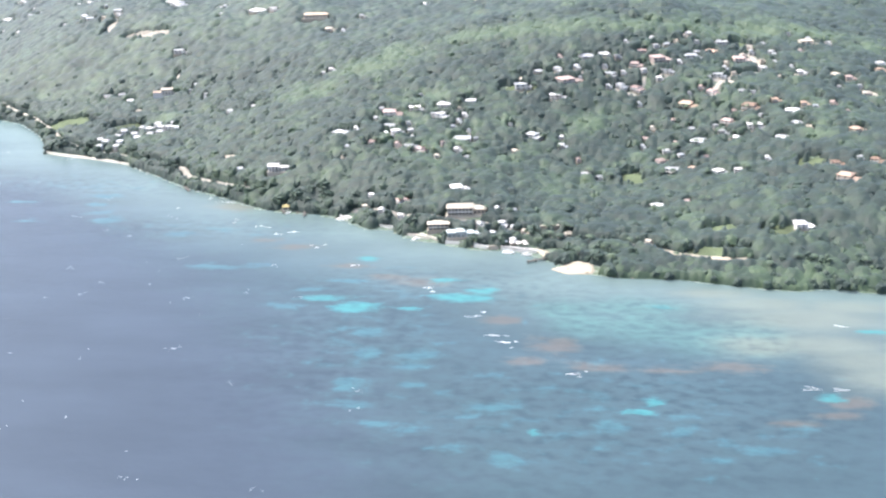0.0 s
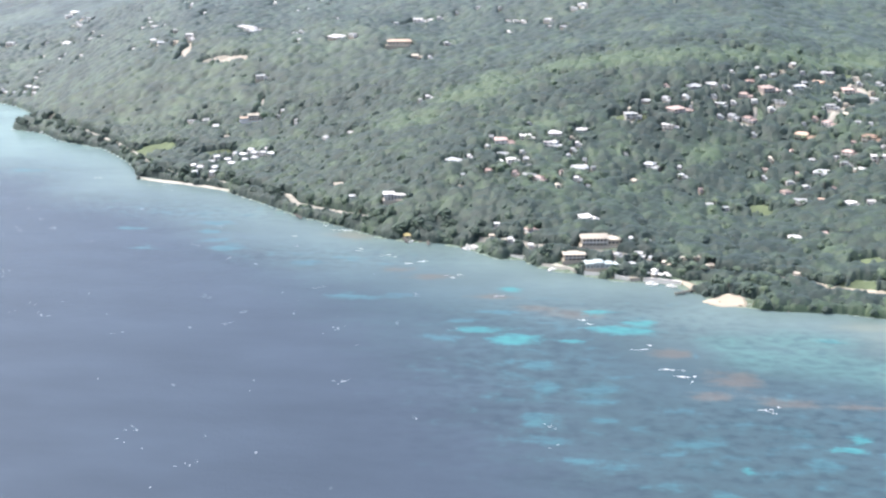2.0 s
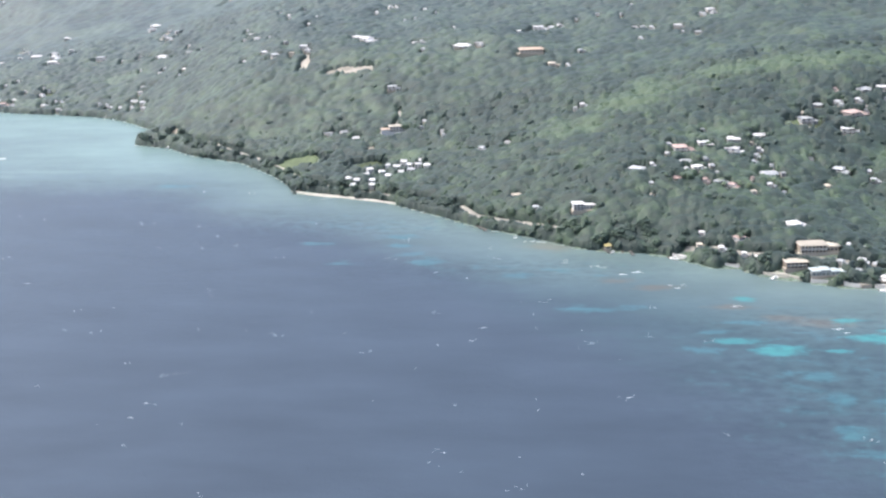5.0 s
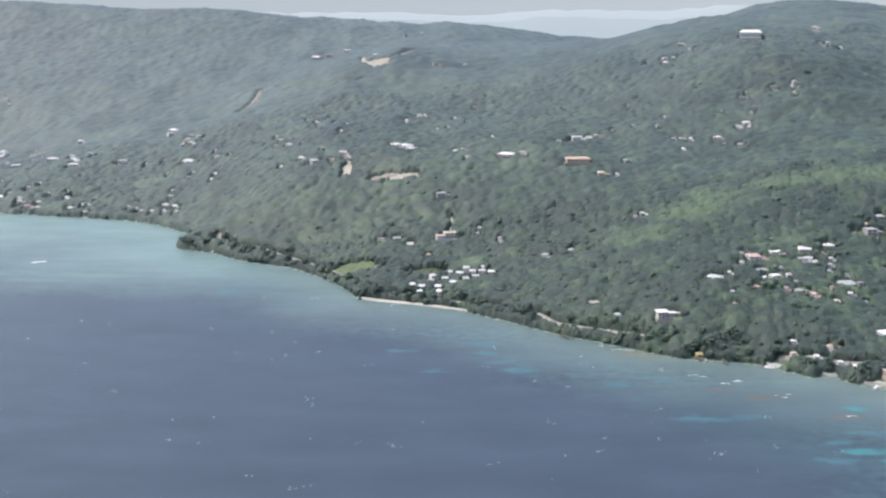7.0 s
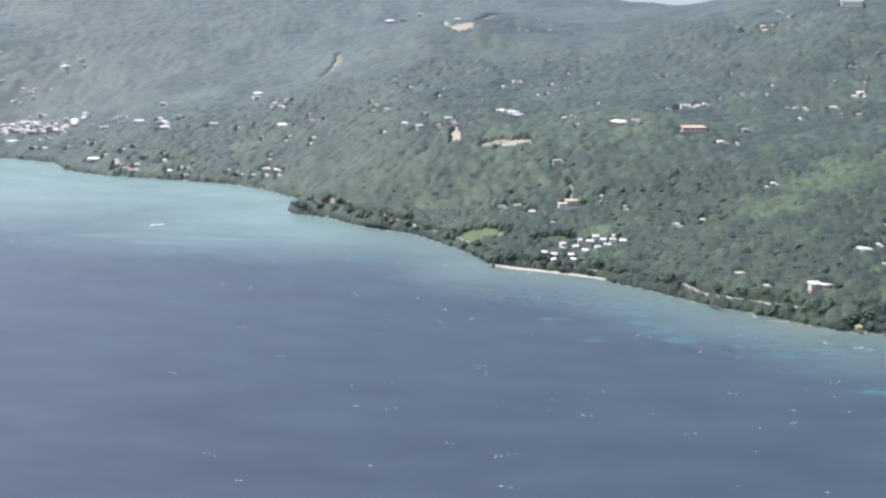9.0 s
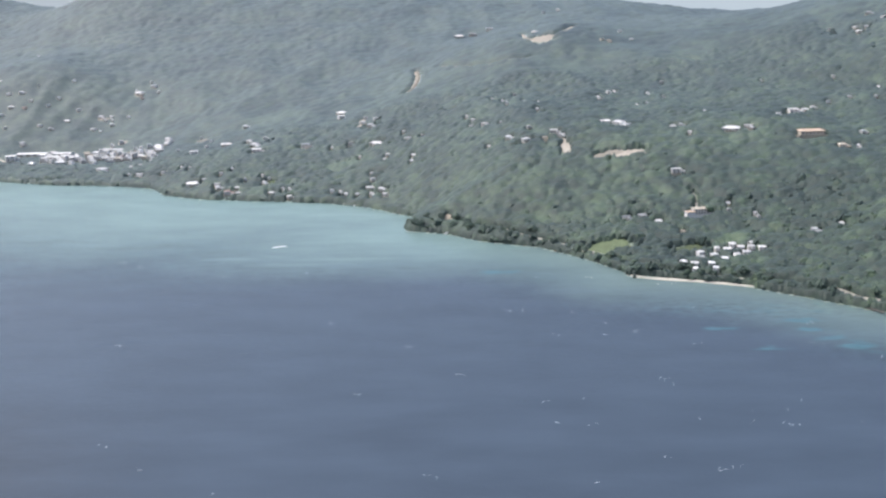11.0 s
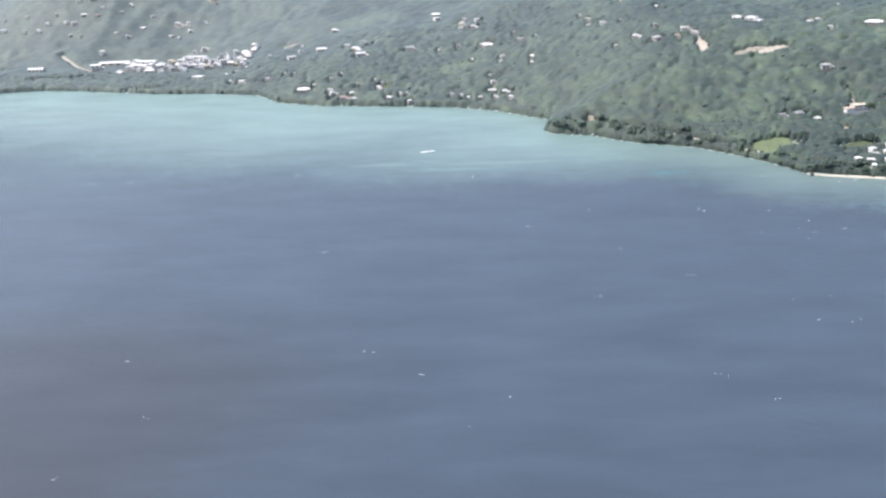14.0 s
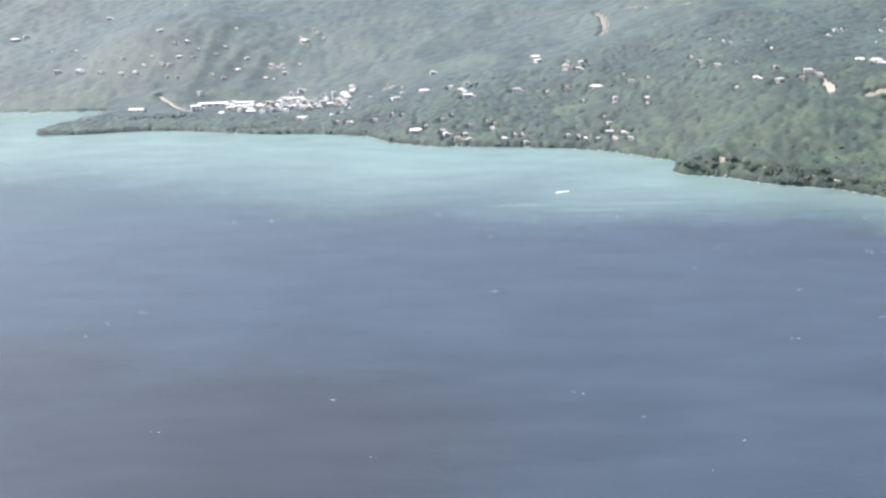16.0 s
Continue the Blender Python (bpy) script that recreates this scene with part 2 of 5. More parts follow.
SHORE_WEST = [
    (-338.9, 607.6), (-344.6, 624.4), (-364.8, 652.7), (-391.2, 681.0), (-430.6, 699.7), (-456.0, 722.3), (-485.3, 732.8),
    (-489.6, 743.4), (-482.4, 776.0), (-504.0, 793.8), (-528.0, 815.4), (-559.7, 831.2), (-610.1, 842.8), (-670.6, 854.7),
    (-712.3, 875.8), (-724.8, 895.5), (-738.7, 909.4), (-785.3, 923.8), (-840.0, 932.5), (-917.3, 959.3), (-959.0, 967.0),
    (-1016.6, 958.4), (-1063.2, 960.8), (-1069.4, 972.3), (-1051.2, 1017.9), (-1036.8, 1051.5), (-1040.6, 1087.5), (-1172.6, 1099.5),
    (-1440.0, 1113.9), (-2400.0, 1195.5),
]
HILLS_A = [
    (-96, 1296, 360, 97), (-864, 1584, 230, 52), (240, 912, 230, 44), (-864, 1008, 144, -28),
    (-480, 1536, 106, 20), (144, 1152, 106, 45), (-384, 816, 77, 15), (-1008, 1248, 77, 33),
    (-384, 1152, 77, 26), (-288, 672, 77, -19), (-144, 1392, 77, -21), (-288, 1488, 77, 12),
    (-1008, 1584, 77, 37), (-672, 1584, 77, 17), (-48, 1008, 77, 14), (-144, 624, 77, 8),
]
HILLS_B = [
    (-720, 912, 77, 13), (0, 528, 77, -23), (144, 480, 77, 15), (-576, 864, 77, -13),
    (-240, 768, 77, 19), (-192, 912, 77, -3), (0, 672, 77, 27), (-96, 480, 77, 20),
    (0, 912, 77, 24), (-864, 1584, 77, 14), (0, 1152, 77, 15), (-432, 960, 77, 9),
    (144, 624, 77, 7), (-720, 1728, 360, 60), (-576, 1152, 106, -7), (-144, 1056, 77, 10),
]

VILLAGE = [
    (-6, 614, 16.3, 'p'), (-33, 611, 11.7, 'g'), (-24, 626, 7.2, 'w'), (-12, 625, 8.3, 'w'), (-1, 625, 6.0, 'w'), (4, 636, 10.8, 'w'),
    (15, 638, 8.4, 'w'), (19, 620, 9.4, 'g'), (25, 611, 9.3, 'g'), (-12, 600, 11.5, 'w'), (-64, 560, 12.0, 'g'), (-24, 566, 10.9, 'g'),
    (-65, 547, 6.4, 'w'), (-62, 598, 9.2, 'w'), (-8, 558, 6.5, 'g'), (-78, 593, 10.3, 't'), (-94, 590, 10.3, 'w'), (-79, 582, 12.4, 'w'),
    (-107, 571, 7.8, 'w'), (-101, 563, 8.8, 'w'), (-107, 584, 13.6, 'r'), (-114, 554, 6.1, 'r'), (-91, 548, 8.6, 'w'),
]
EAST_UPPER = [
    (38, 641, 7.3, 'w'), (48, 632, 14.4, 'p'), (34, 628, 9.6, 'p'), (58, 652, 6.2, 'w'), (67, 636, 12.1, 'w'), (79, 647, 9.8, 'o'),
    (86, 657, 10.5, 't'), (96, 636, 12.2, 'p'), (52, 621, 9.5, 'g'), (34, 609, 9.3, 'w'), (81, 615, 9.4, 'g'), (107, 624, 7.2, 'w'),
    (127, 617, 7.2, 'w'), (146, 615, 7.2, 'w'), (153, 609, 7.2, 'p'), (175, 632, 7.4, 'w'), (138, 660, 12.8, 'w'), (172, 620, 7.3, 'o'),
    (115, 645, 6.2, 'g'), (53, 1031, 10.6, 'w'), (51, 948, 3.9, 'w'),
]
EAST_LOWER = [
    (62, 591, 13.6, 'o'), (76, 598, 9.2, 'r'), (108, 581, 6.8, 'o'), (122, 574, 5.6, 'o'), (115, 569, 10.0, 'w'), (95, 559, 13.1, 'w'),
    (82, 569, 11.0, 'p'), (84, 554, 8.6, 'w'), (78, 561, 7.6, 'g'), (66, 558, 13.0, 'g'), (37, 568, 5.5, 'p'), (95, 578, 13.4, 'b'),
    (115, 556, 7.6, 'w'), (159, 590, 9.3, 'c'), (48, 552, 6.4, 'w'), (137, 575, 5.7, 'p'),
]
SHORE_HOUSES = [
    (142, 541, 9.0, 'o'), (126, 508, 8.1, 'b'), (128, 492, 12.9, 'o'), (137, 510, 4.5, 'w'), (144, 506, 8.2, 'b'), (60, 530, 7.4, 'o'),
    (50, 530, 11.4, 'g'), (45, 543, 8.4, 'p'), (72, 520, 8.6, 'w'), (81, 517, 6.1, 'w'), (40, 492, 8.7, 'w'), (54, 492, 4.8, 'p'),
    (102, 459, 10.2, 'w'), (-60, 506, 10.9, 'w'), (-39, 488, 3.8, 'w'), (-31, 489, 3.1, 'w'), (-36, 475, 6.6, 'w'), (-16, 472, 4.1, 'c'),
    (-9, 472, 4.1, 'c'), (33, 453, 4.5, 'c'), (106, 545, 8.5, 'g'), (12, 529, 5.2, 'w'), (4, 534, 5.2, 'g'), (55, 545, 5.3, 'g'),
    (67, 540, 4.2, 'w'), (96, 525, 4.1, 'w'), (-85, 544, 7.4, 'w'), (-106, 506, 4.5, 'w'), (-88, 499, 8.9, 'r'), (-29, 462, 5.5, 'w'),
]
WEST_SLOPE = [
    (-134, 566, 11.2, 'g'), (-160, 663, 6.2, 'w'), (-165, 660, 3.6, 'w'), (-223, 640, 8.3, 'w'), (-208, 640, 4.6, 'w'), (-252, 676, 3.8, 'w'),
    (-266, 695, 3.9, 'w'), (-333, 698, 8.8, 'w'), (-322, 699, 8.8, 'w'), (-200, 564, 8.3, 'w'), (-189, 548, 6.7, 'g'), (-313, 689, 6.6, 'w'),
    (-178, 741, 9.8, 'c'), (-168, 739, 3.9, 'w'), (-293, 742, 11.2, 'g'), (-267, 687, 3.6, 'w'), (-251, 671, 3.1, 'w'), (-300, 671, 5.1, 'c'),
]
MID_HILL_A = [
    (-246, 791, 15.6, 'w'), (-233, 789, 9.3, 'w'), (-188, 834, 12.6, 'p'), (-179, 839, 7.0, 'w'), (-172, 840, 6.3, 'p'), (-159, 847, 3.2, 'w'),
    (-204, 820, 4.9, 'w'), (-256, 844, 3.1, 'w'), (-192, 933, 3.7, 'w'), (-158, 762, 6.5, 'g'),
]
MID_HILL_C = [
    (-412, 844, 8.8, 'w'), (-376, 830, 10.2, 'w'), (-429, 839, 3.6, 'w'), (-433, 900, 8.6, 'w'), (-445, 903, 4.8, 'w'), (-398, 825, 10.7, 'g'),
    (-371, 819, 7.7, 'w'), (-384, 819, 6.2, 'c'), (-495, 869, 4.0, 'w'), (-502, 921, 8.9, 'g'), (-346, 1414, 7.1, 'w'), (-366, 1382, 5.4, 'w'),
    (-386, 934, 3.1, 'w'), (-414, 946, 3.2, 'w'), (-399, 950, 3.1, 'g'), (-388, 906, 3.1, 'w'), (-455, 1312, 14.8, 'r'), (-472, 1306, 16.3, 'g'),
    (-434, 1320, 14.8, 'g'), (-383, 1162, 9.7, 'g'), (-396, 853, 5.8, 'g'), (-494, 880, 5.9, 'w'), (-444, 920, 6.7, 'w'), (-450, 933, 3.7, 'w'),
    (-489, 916, 3.1, 'w'), (-428, 970, 3.2, 'w'), (-407, 980, 3.3, 'w'), (-418, 960, 3.1, 'w'), (-419, 890, 4.2, 'g'),
]
MID_HILL_B = [
    (-335, 842, 10.2, 'w'), (-285, 817, 6.5, 'w'), (-276, 793, 5.0, 'w'), (-324, 830, 15.6, 'w'), (-308, 1103, 8.0, 'c'), (-315, 1106, 5.6, 'c'),
    (-293, 1142, 6.4, 'g'), (-284, 1116, 6.2, 'g'), (-322, 954, 5.9, 'w'), (-317, 954, 3.7, 'w'), (-289, 937, 4.8, 'w'), (-278, 922, 3.1, 'w'),
    (-303, 902, 3.6, 'w'), (-294, 904, 3.6, 'g'), (-332, 934, 3.1, 'w'), (-333, 939, 3.1, 'w'), (-279, 814, 5.5, 'g'), (-272, 977, 3.1, 'w'),
]
BAY_TOWN = [
    (-694, 1017, 14.9, 'w'), (-647, 954, 13.5, 'w'), (-717, 1028, 5.9, 'w'), (-651, 1005, 8.1, 'w'), (-544, 989, 9.2, 'w'), (-660, 907, 3.4, 'w'),
    (-581, 1047, 12.2, 'g'), (-554, 1006, 7.8, 'g'), (-732, 934, 6.2, 'w'), (-718, 990, 13.2, 'r'), (-738, 1080, 3.1, 'w'), (-720, 1056, 4.2, 'w'),
    (-654, 976, 11.6, 'w'), (-666, 999, 8.3, 'w'), (-541, 1007, 8.6, 'w'), (-553, 1019, 6.7, 'g'), (-508, 940, 4.4, 'w'), (-716, 938, 3.1, 'w'),
    (-706, 930, 3.1, 'w'), (-602, 961, 12.7, 'g'), (-532, 936, 15.5, 'p'), (-584, 1066, 14.0, 'g'), (-576, 947, 3.1, 'w'), (-558, 947, 6.2, 'g'),
    (-545, 911, 3.1, 'w'), (-689, 1083, 10.8, 'g'),
]
BAY_SHORE = [
    (-527, 857, 6.1, 'w'), (-513, 823, 6.5, 'w'), (-525, 830, 5.9, 'w'), (-652, 860, 10.7, 'r'), (-663, 870, 7.2, 'c'), (-644, 859, 5.3, 'w'),
    (-624, 876, 6.4, 'c'), (-614, 856, 7.0, 'w'), (-596, 844, 6.1, 'w'), (-520, 890, 4.8, 'w'), (-528, 844, 9.0, 'w'), (-517, 835, 7.8, 'w'),
    (-530, 871, 4.0, 'w'), (-519, 901, 5.4, 'w'), (-691, 886, 13.3, 'r'), (-682, 891, 4.2, 'w'), (-666, 876, 7.0, 'w'), (-647, 869, 5.2, 'w'),
    (-643, 884, 3.1, 'w'), (-668, 899, 4.8, 'c'), (-629, 891, 3.1, 'w'), (-622, 885, 3.5, 'w'), (-605, 861, 4.0, 'w'), (-599, 859, 4.0, 'w'),
    (-561, 849, 4.5, 'w'), (-553, 845, 3.9, 'w'), (-548, 840, 3.9, 'w'), (-538, 836, 4.5, 'w'),
]
HIGH_VALLEY = [
    (-142, 850, 5.1, 'w'), (-116, 810, 5.6, 'w'), (-110, 808, 5.6, 'w'), (-104, 804, 5.5, 'w'), (-60, 818, 9.5, 'w'), (-66, 811, 7.8, 'p'),
    (-58, 809, 6.3, 'w'), (-85, 797, 9.2, 'w'), (-114, 781, 4.2, 'w'), (-74, 774, 6.6, 'g'), (-124, 841, 3.2, 'w'), (-9, 871, 6.1, 'w'),
    (-12, 865, 5.0, 'w'), (-26, 872, 7.6, 'g'), (-48, 873, 3.6, 'w'), (-53, 866, 7.5, 'p'), (-45, 862, 4.0, 'w'), (-15, 850, 3.5, 'w'),
    (-49, 842, 3.4, 'w'), (-53, 831, 3.4, 'w'), (-71, 989, 7.9, 'w'), (-96, 990, 6.7, 'w'), (-97, 978, 6.7, 'c'), (-115, 1005, 4.6, 'w'),
    (-115, 864, 3.1, 'w'), (-89, 983, 5.6, 'g'), (-73, 840, 3.1, 'g'), (-84, 782, 3.2, 'g'), (-139, 904, 3.1, 'p'), (-75, 1018, 11.6, 'g'),
]
TOWN_B_A = [
    (-1000, 1075, 17.3, 'W'), (-926, 1102, 34.1, 'W'), (-892, 1101, 22.6, 'W'), (-935, 1073, 14.9, 'g'), (-1251, 1328, 16.3, 'p'), (-1240, 1340, 12.2, 'w'),
    (-1140, 1378, 13.6, 'w'), (-1022, 1225, 10.6, 'g'), (-998, 1198, 9.1, 'w'), (-983, 1201, 9.9, 'g'), (-987, 1177, 9.8, 'p'), (-1032, 1155, 9.7, 'w'),
    (-1019, 1178, 5.8, 'w'), (-1055, 1181, 8.3, 'w'), (-1140, 1233, 6.2, 'w'), (-1081, 1180, 3.4, 'w'), (-1174, 1262, 4.6, 'w'), (-1136, 1246, 6.2, 'w'),
    (-1110, 1207, 8.6, 'g'), (-994, 1164, 10.5, 'g'), (-968, 1188, 6.5, 'w'), (-939, 1200, 7.3, 'g'), (-933, 1235, 5.9, 'g'), (-917, 1164, 9.5, 'w'),
    (-929, 1145, 7.8, 'p'), (-943, 1149, 7.9, 'w'), (-1103, 1172, 16.3, 'g'), (-1134, 1182, 12.8, 'g'), (-1075, 1161, 12.4, 'g'), (-1049, 1155, 10.2, 'g'),
]
TOWN_B_B = [
    (-1004, 1165, 8.1, 'w'), (-1025, 1165, 8.2, 'g'), (-1031, 1365, 6.6, 'w'), (-969, 1216, 3.3, 'w'), (-971, 1176, 8.1, 'p'), (-946, 1185, 6.5, 'g'),
    (-910, 1184, 8.1, 'g'), (-947, 1125, 7.8, 'g'), (-992, 1143, 5.6, 'w'), (-980, 1141, 5.5, 'w'),
]
TOWN_A = [
    (-882, 1079, 37.0, 'W'), (-841, 1118, 28.3, 'W'), (-848, 1067, 8.0, 'w'), (-834, 1071, 8.7, 'w'), (-801, 1085, 7.3, 'w'), (-786, 1076, 7.9, 'w'),
    (-808, 1067, 7.9, 'w'), (-794, 1066, 7.9, 'w'), (-819, 1089, 6.6, 'w'), (-839, 1082, 6.6, 'w'), (-882, 1150, 10.1, 'c'), (-880, 1173, 9.5, 'p'),
    (-862, 1157, 7.8, 'g'), (-851, 1226, 16.3, 'r'), (-837, 1239, 12.4, 'p'),
]
PORT = [
    (-821, 1059, 8.6, 'w'), (-784, 1048, 7.0, 'c'), (-781, 984, 6.0, 'w'), (-771, 983, 6.0, 'w'), (-766, 999, 6.0, 'w'), (-809, 982, 16.3, 'p'),
    (-768, 943, 4.5, 'w'), (-756, 937, 9.5, 'w'), (-751, 1040, 5.6, 'w'),
]
HOUSES = VILLAGE + EAST_UPPER + EAST_LOWER + SHORE_HOUSES + WEST_SLOPE + MID_HILL_A + MID_HILL_C + MID_HILL_B + BAY_TOWN + BAY_SHORE + HIGH_VALLEY + TOWN_B_A + TOWN_B_B + TOWN_A + PORT



# ---- the lie of the land ----
def gap(x, y, line):
    """Distance of points to a line of corners."""
    best = np.full(np.shape(x), 1e18)
    for (ax, ay), (bx, by) in zip(line[:-1], line[1:]):
        dx, dy = bx - ax, by - ay
        u = np.clip(((x - ax) * dx + (y - ay) * dy) / (dx * dx + dy * dy), 0, 1)
        best = np.minimum(best, (x - ax - u * dx) ** 2 + (y - ay - u * dy) ** 2)
    return np.sqrt(best)


def inside(x, y, ring):
    isin = np.zeros(np.shape(x), bool)
    for (ax, ay), (bx, by) in zip(ring, ring[1:] + ring[:1]):
        if ay != by:
            isin ^= ((ay > y) != (by > y)) & (x < (bx - ax) * (y - ay) / (by - ay) + ax)
    return isin


def signed(x, y, line):
    """Distance to a line that runs from east to west; positive inland of it."""
    ring = list(line) + [(-9000, line[-1][1]), (-9000, 9000), (9000, 9000), (9000, line[0][1])]
    return gap(x, y, line) * np.where(inside(x, y, ring), 1, -1)


SHORE = SHORE_EAST + SHORE_WEST
HILLS = HILLS_A + HILLS_B + [(-870, 1090, 75, -9), (-1400, 1700, 160, 55), (-1500, 1760, 330, 75), (-2000, 2000, 400, 90)]


def waves_of(x, y, size, seed):
    """Smooth uneven field between about -1 and 1."""
    rng = np.random.RandomState(seed)
    total = 0.0
    for k in range(7):
        a, p, f = rng.uniform(0, 2 * np.pi), rng.uniform(0, 2 * np.pi), rng.uniform(0.6, 2.2) * 2 * np.pi / size
        total = total + np.sin((x * np.cos(a) + y * np.sin(a)) * f + p)
    return total / 3.2


def height(x, y):
    x, y = np.asarray(x, float), np.asarray(y, float)
    d = signed(x, y, SHORE)
    dp = np.maximum(d, 0)
    g = 0.0
    for cx, cy, s, a in HILLS:
        g = g + a * np.exp(-((x - cx) ** 2 + (y - cy) ** 2) / (2 * s * s))
    z = (0.96 + 0.03 * np.minimum(dp, 1200)) * np.tanh(dp / 12) + np.tanh(dp / 57.6) * g + waves_of(x, y, 125, 3) * 1.4 * np.tanh(dp / 190) - np.abs(waves_of(x, y, 230, 14)) * 3.2 * np.tanh(np.maximum(dp - 60, 0) / 150)
    return np.where(d > 0, np.maximum(z, 0.6 * np.tanh(dp / 6)), -np.minimum(-d * 0.06, 7))


def h1(x, y):
    return float(height(np.array([x]), np.array([y]))[0])


# ---- mesh helpers ----
def mesh_of(name, verts, faces, mat, smooth=False):
    me = bpy.data.meshes.new(name)
    verts, faces = np.asarray(verts, np.float32), np.asarray(faces, np.int32)
    n, k = faces.shape
    me.vertices.add(len(verts))
    me.vertices.foreach_set("co", verts.ravel())
    me.loops.add(n * k)
    me.loops.foreach_set("vertex_index", faces.ravel())
    me.polygons.add(n)
    me.polygons.foreach_set("loop_start", np.arange(0, n * k, k, dtype=np.int32))
    me.polygons.foreach_set("use_smooth", np.full(n, smooth, bool))
    me.update(calc_edges=True)
    me.validate()
    me.materials.append(mat)
    return me


def structure(name, me, label, category=""):
    return tagged(new(name, me), label, category or name, "", "structure")


class Shape:
    """Collects boxes, prisms and tubes and makes one mesh of them."""

    def __init__(self):
        self.v, self.f = [], []

    def add(self, verts, faces):
        b = len(self.v)
        self.v += [tuple(p) for p in verts]
        self.f += [tuple(b + k for k in q) for q in faces]
        return self

    def box(self, cx, cy, z0, sx, sy, sz, taper=1.0):
        x, y, t = sx / 2, sy / 2, taper
        v = [(cx - x, cy - y, z0), (cx + x, cy - y, z0), (cx + x, cy + y, z0), (cx - x, cy + y, z0),
             (cx - x * t, cy - y * t, z0 + sz), (cx + x * t, cy - y * t, z0 + sz), (cx + x * t, cy + y * t, z0 + sz), (cx - x * t, cy + y * t, z0 + sz)]
        return self.add(v, [(3, 2, 1, 0), (4, 5, 6, 7), (0, 1, 5, 4), (1, 2, 6, 5), (2, 3, 7, 6), (3, 0, 4, 7)])

    def hip(self, cx, cy, z0, sx, sy, rise, ridge=0.45, eave=0.25):
        """A hipped or gabled roof with a thick eave; ridge: share of the length that the ridge keeps."""
        self.box(cx, cy, z0, sx, sy, eave)
        x, y, z = sx / 2, sy / 2, z0 + eave
        v = [(cx - x, cy - y, z), (cx + x, cy - y, z), (cx + x, cy + y, z), (cx - x, cy + y, z), (cx - x * ridge, cy, z + rise), (cx + x * ridge, cy, z + rise)]
        return self.add(v, [(0, 1, 5, 4), (2, 3, 4, 5), (1, 2, 5), (3, 0, 4)])

    def tube(self, points, radii, sides=6):
        b = len(self.v)
        for p, r in zip(points, radii):
            for k in range(sides):
                a = 2 * math.pi * k / sides
                self.v.append((p[0] + r * math.cos(a), p[1] + r * math.sin(a), p[2]))
        for j in range(len(points) - 1):
            for k in range(sides):
                q, w = b + j * sides + k, b + j * sides + (k + 1) % sides
                self.f.append((q, w, w + sides, q + sides))
        self.f.append(tuple(b + (len(points) - 1) * sides + k for k in range(sides)))
        return self

    def mesh(self, name, mat, smooth=False):
        me = bpy.data.meshes.new(name)
        me.from_pydata(self.v, [], self.f)
        me.update()
        me.materials.append(mat)
        if smooth:
            me.polygons.foreach_set("use_smooth", [True] * len(me.polygons))
        return me


def part(name, shape, mat, parent, label=""):
    ob = new(name, shape.mesh(name, mat) if isinstance(shape, Shape) else shape)
    ob.parent = parent
    return tagged(ob, label)


def thing(name, label, category, group="", m=None):
    ob = new(name)
    ob.empty_display_size = 2
    if m is not None:
        ob.matrix_basis = m
    return tagged(ob, label, category, group)


# ---- ground: one sheet from the sea bed to the horizon ----
def stretched(lo, hi, step, out_lo, out_hi, n):
    core = np.arange(lo, hi + step / 2, step)
    u = (np.arange(1, n + 1) / n) ** 2
    return np.concatenate([(lo - (lo - out_lo) * u)[::-1], core, hi + (out_hi - hi) * u])


def sheet(xs, ys, zs):
    nx, ny = len(xs), len(ys)
    X, Y = np.meshgrid(xs, ys)
    k = np.arange(nx * ny).reshape(ny, nx)
    quads = np.stack([k[:-1, :-1], k[:-1, 1:], k[1:, 1:], k[1:, :-1]], -1).reshape(-1, 4)
    return X.ravel(), Y.ravel(), quads


gx, gy, gq = sheet(stretched(-1300, 340, 5.4, -6000, 6000, 16), stretched(394, 1590, 5.4, -6000, 6000, 16), None)
ground = structure("ground", mesh_of("ground", np.stack([gx, gy, height(gx, gy)], 1), gq, GROUND, True), "green hilly land with grass and bare earth under the trees", "ground")

# ---- water ----
SHELF = [(-19.2, -192), (-28.8, 144), (-56.6, 260), (-99.4, 336), (-163, 418), (-232, 487), (-289, 542), (-357, 582), (-446, 638), (-538, 638),
         (-682, 646), (-828, 634), (-934, 619), (-1440, 576)]
TURQUOISE = [(-47.4, 401.4, 13, 5.2), (-40.8, 408.9, 9.7, 3.0), (-95.4, 442.1, 7.4, 2.8), (-56.7, 419.1, 10.0, 2.5), (-107.8, 397.1, 14.6, 2.9), (-93.5, 387.7, 13.1, 3.9), (-89.7, 393.0, 9.7, 2.2),
             (-68.7, 389.8, 5.2, 1.7), (-3.3, 322.8, 2.8, 1.6), (-13.0, 296.3, 2.5, 2.4), (27.5, 319, 4.0, 2.6), (20.6, 311.5, 6.4, 2.2), (87.1, 326.0, 4.6, 2.8), (113, 379.5, 8.5, 2.0), (36.2, 397.5, 8.1, 1.7)]
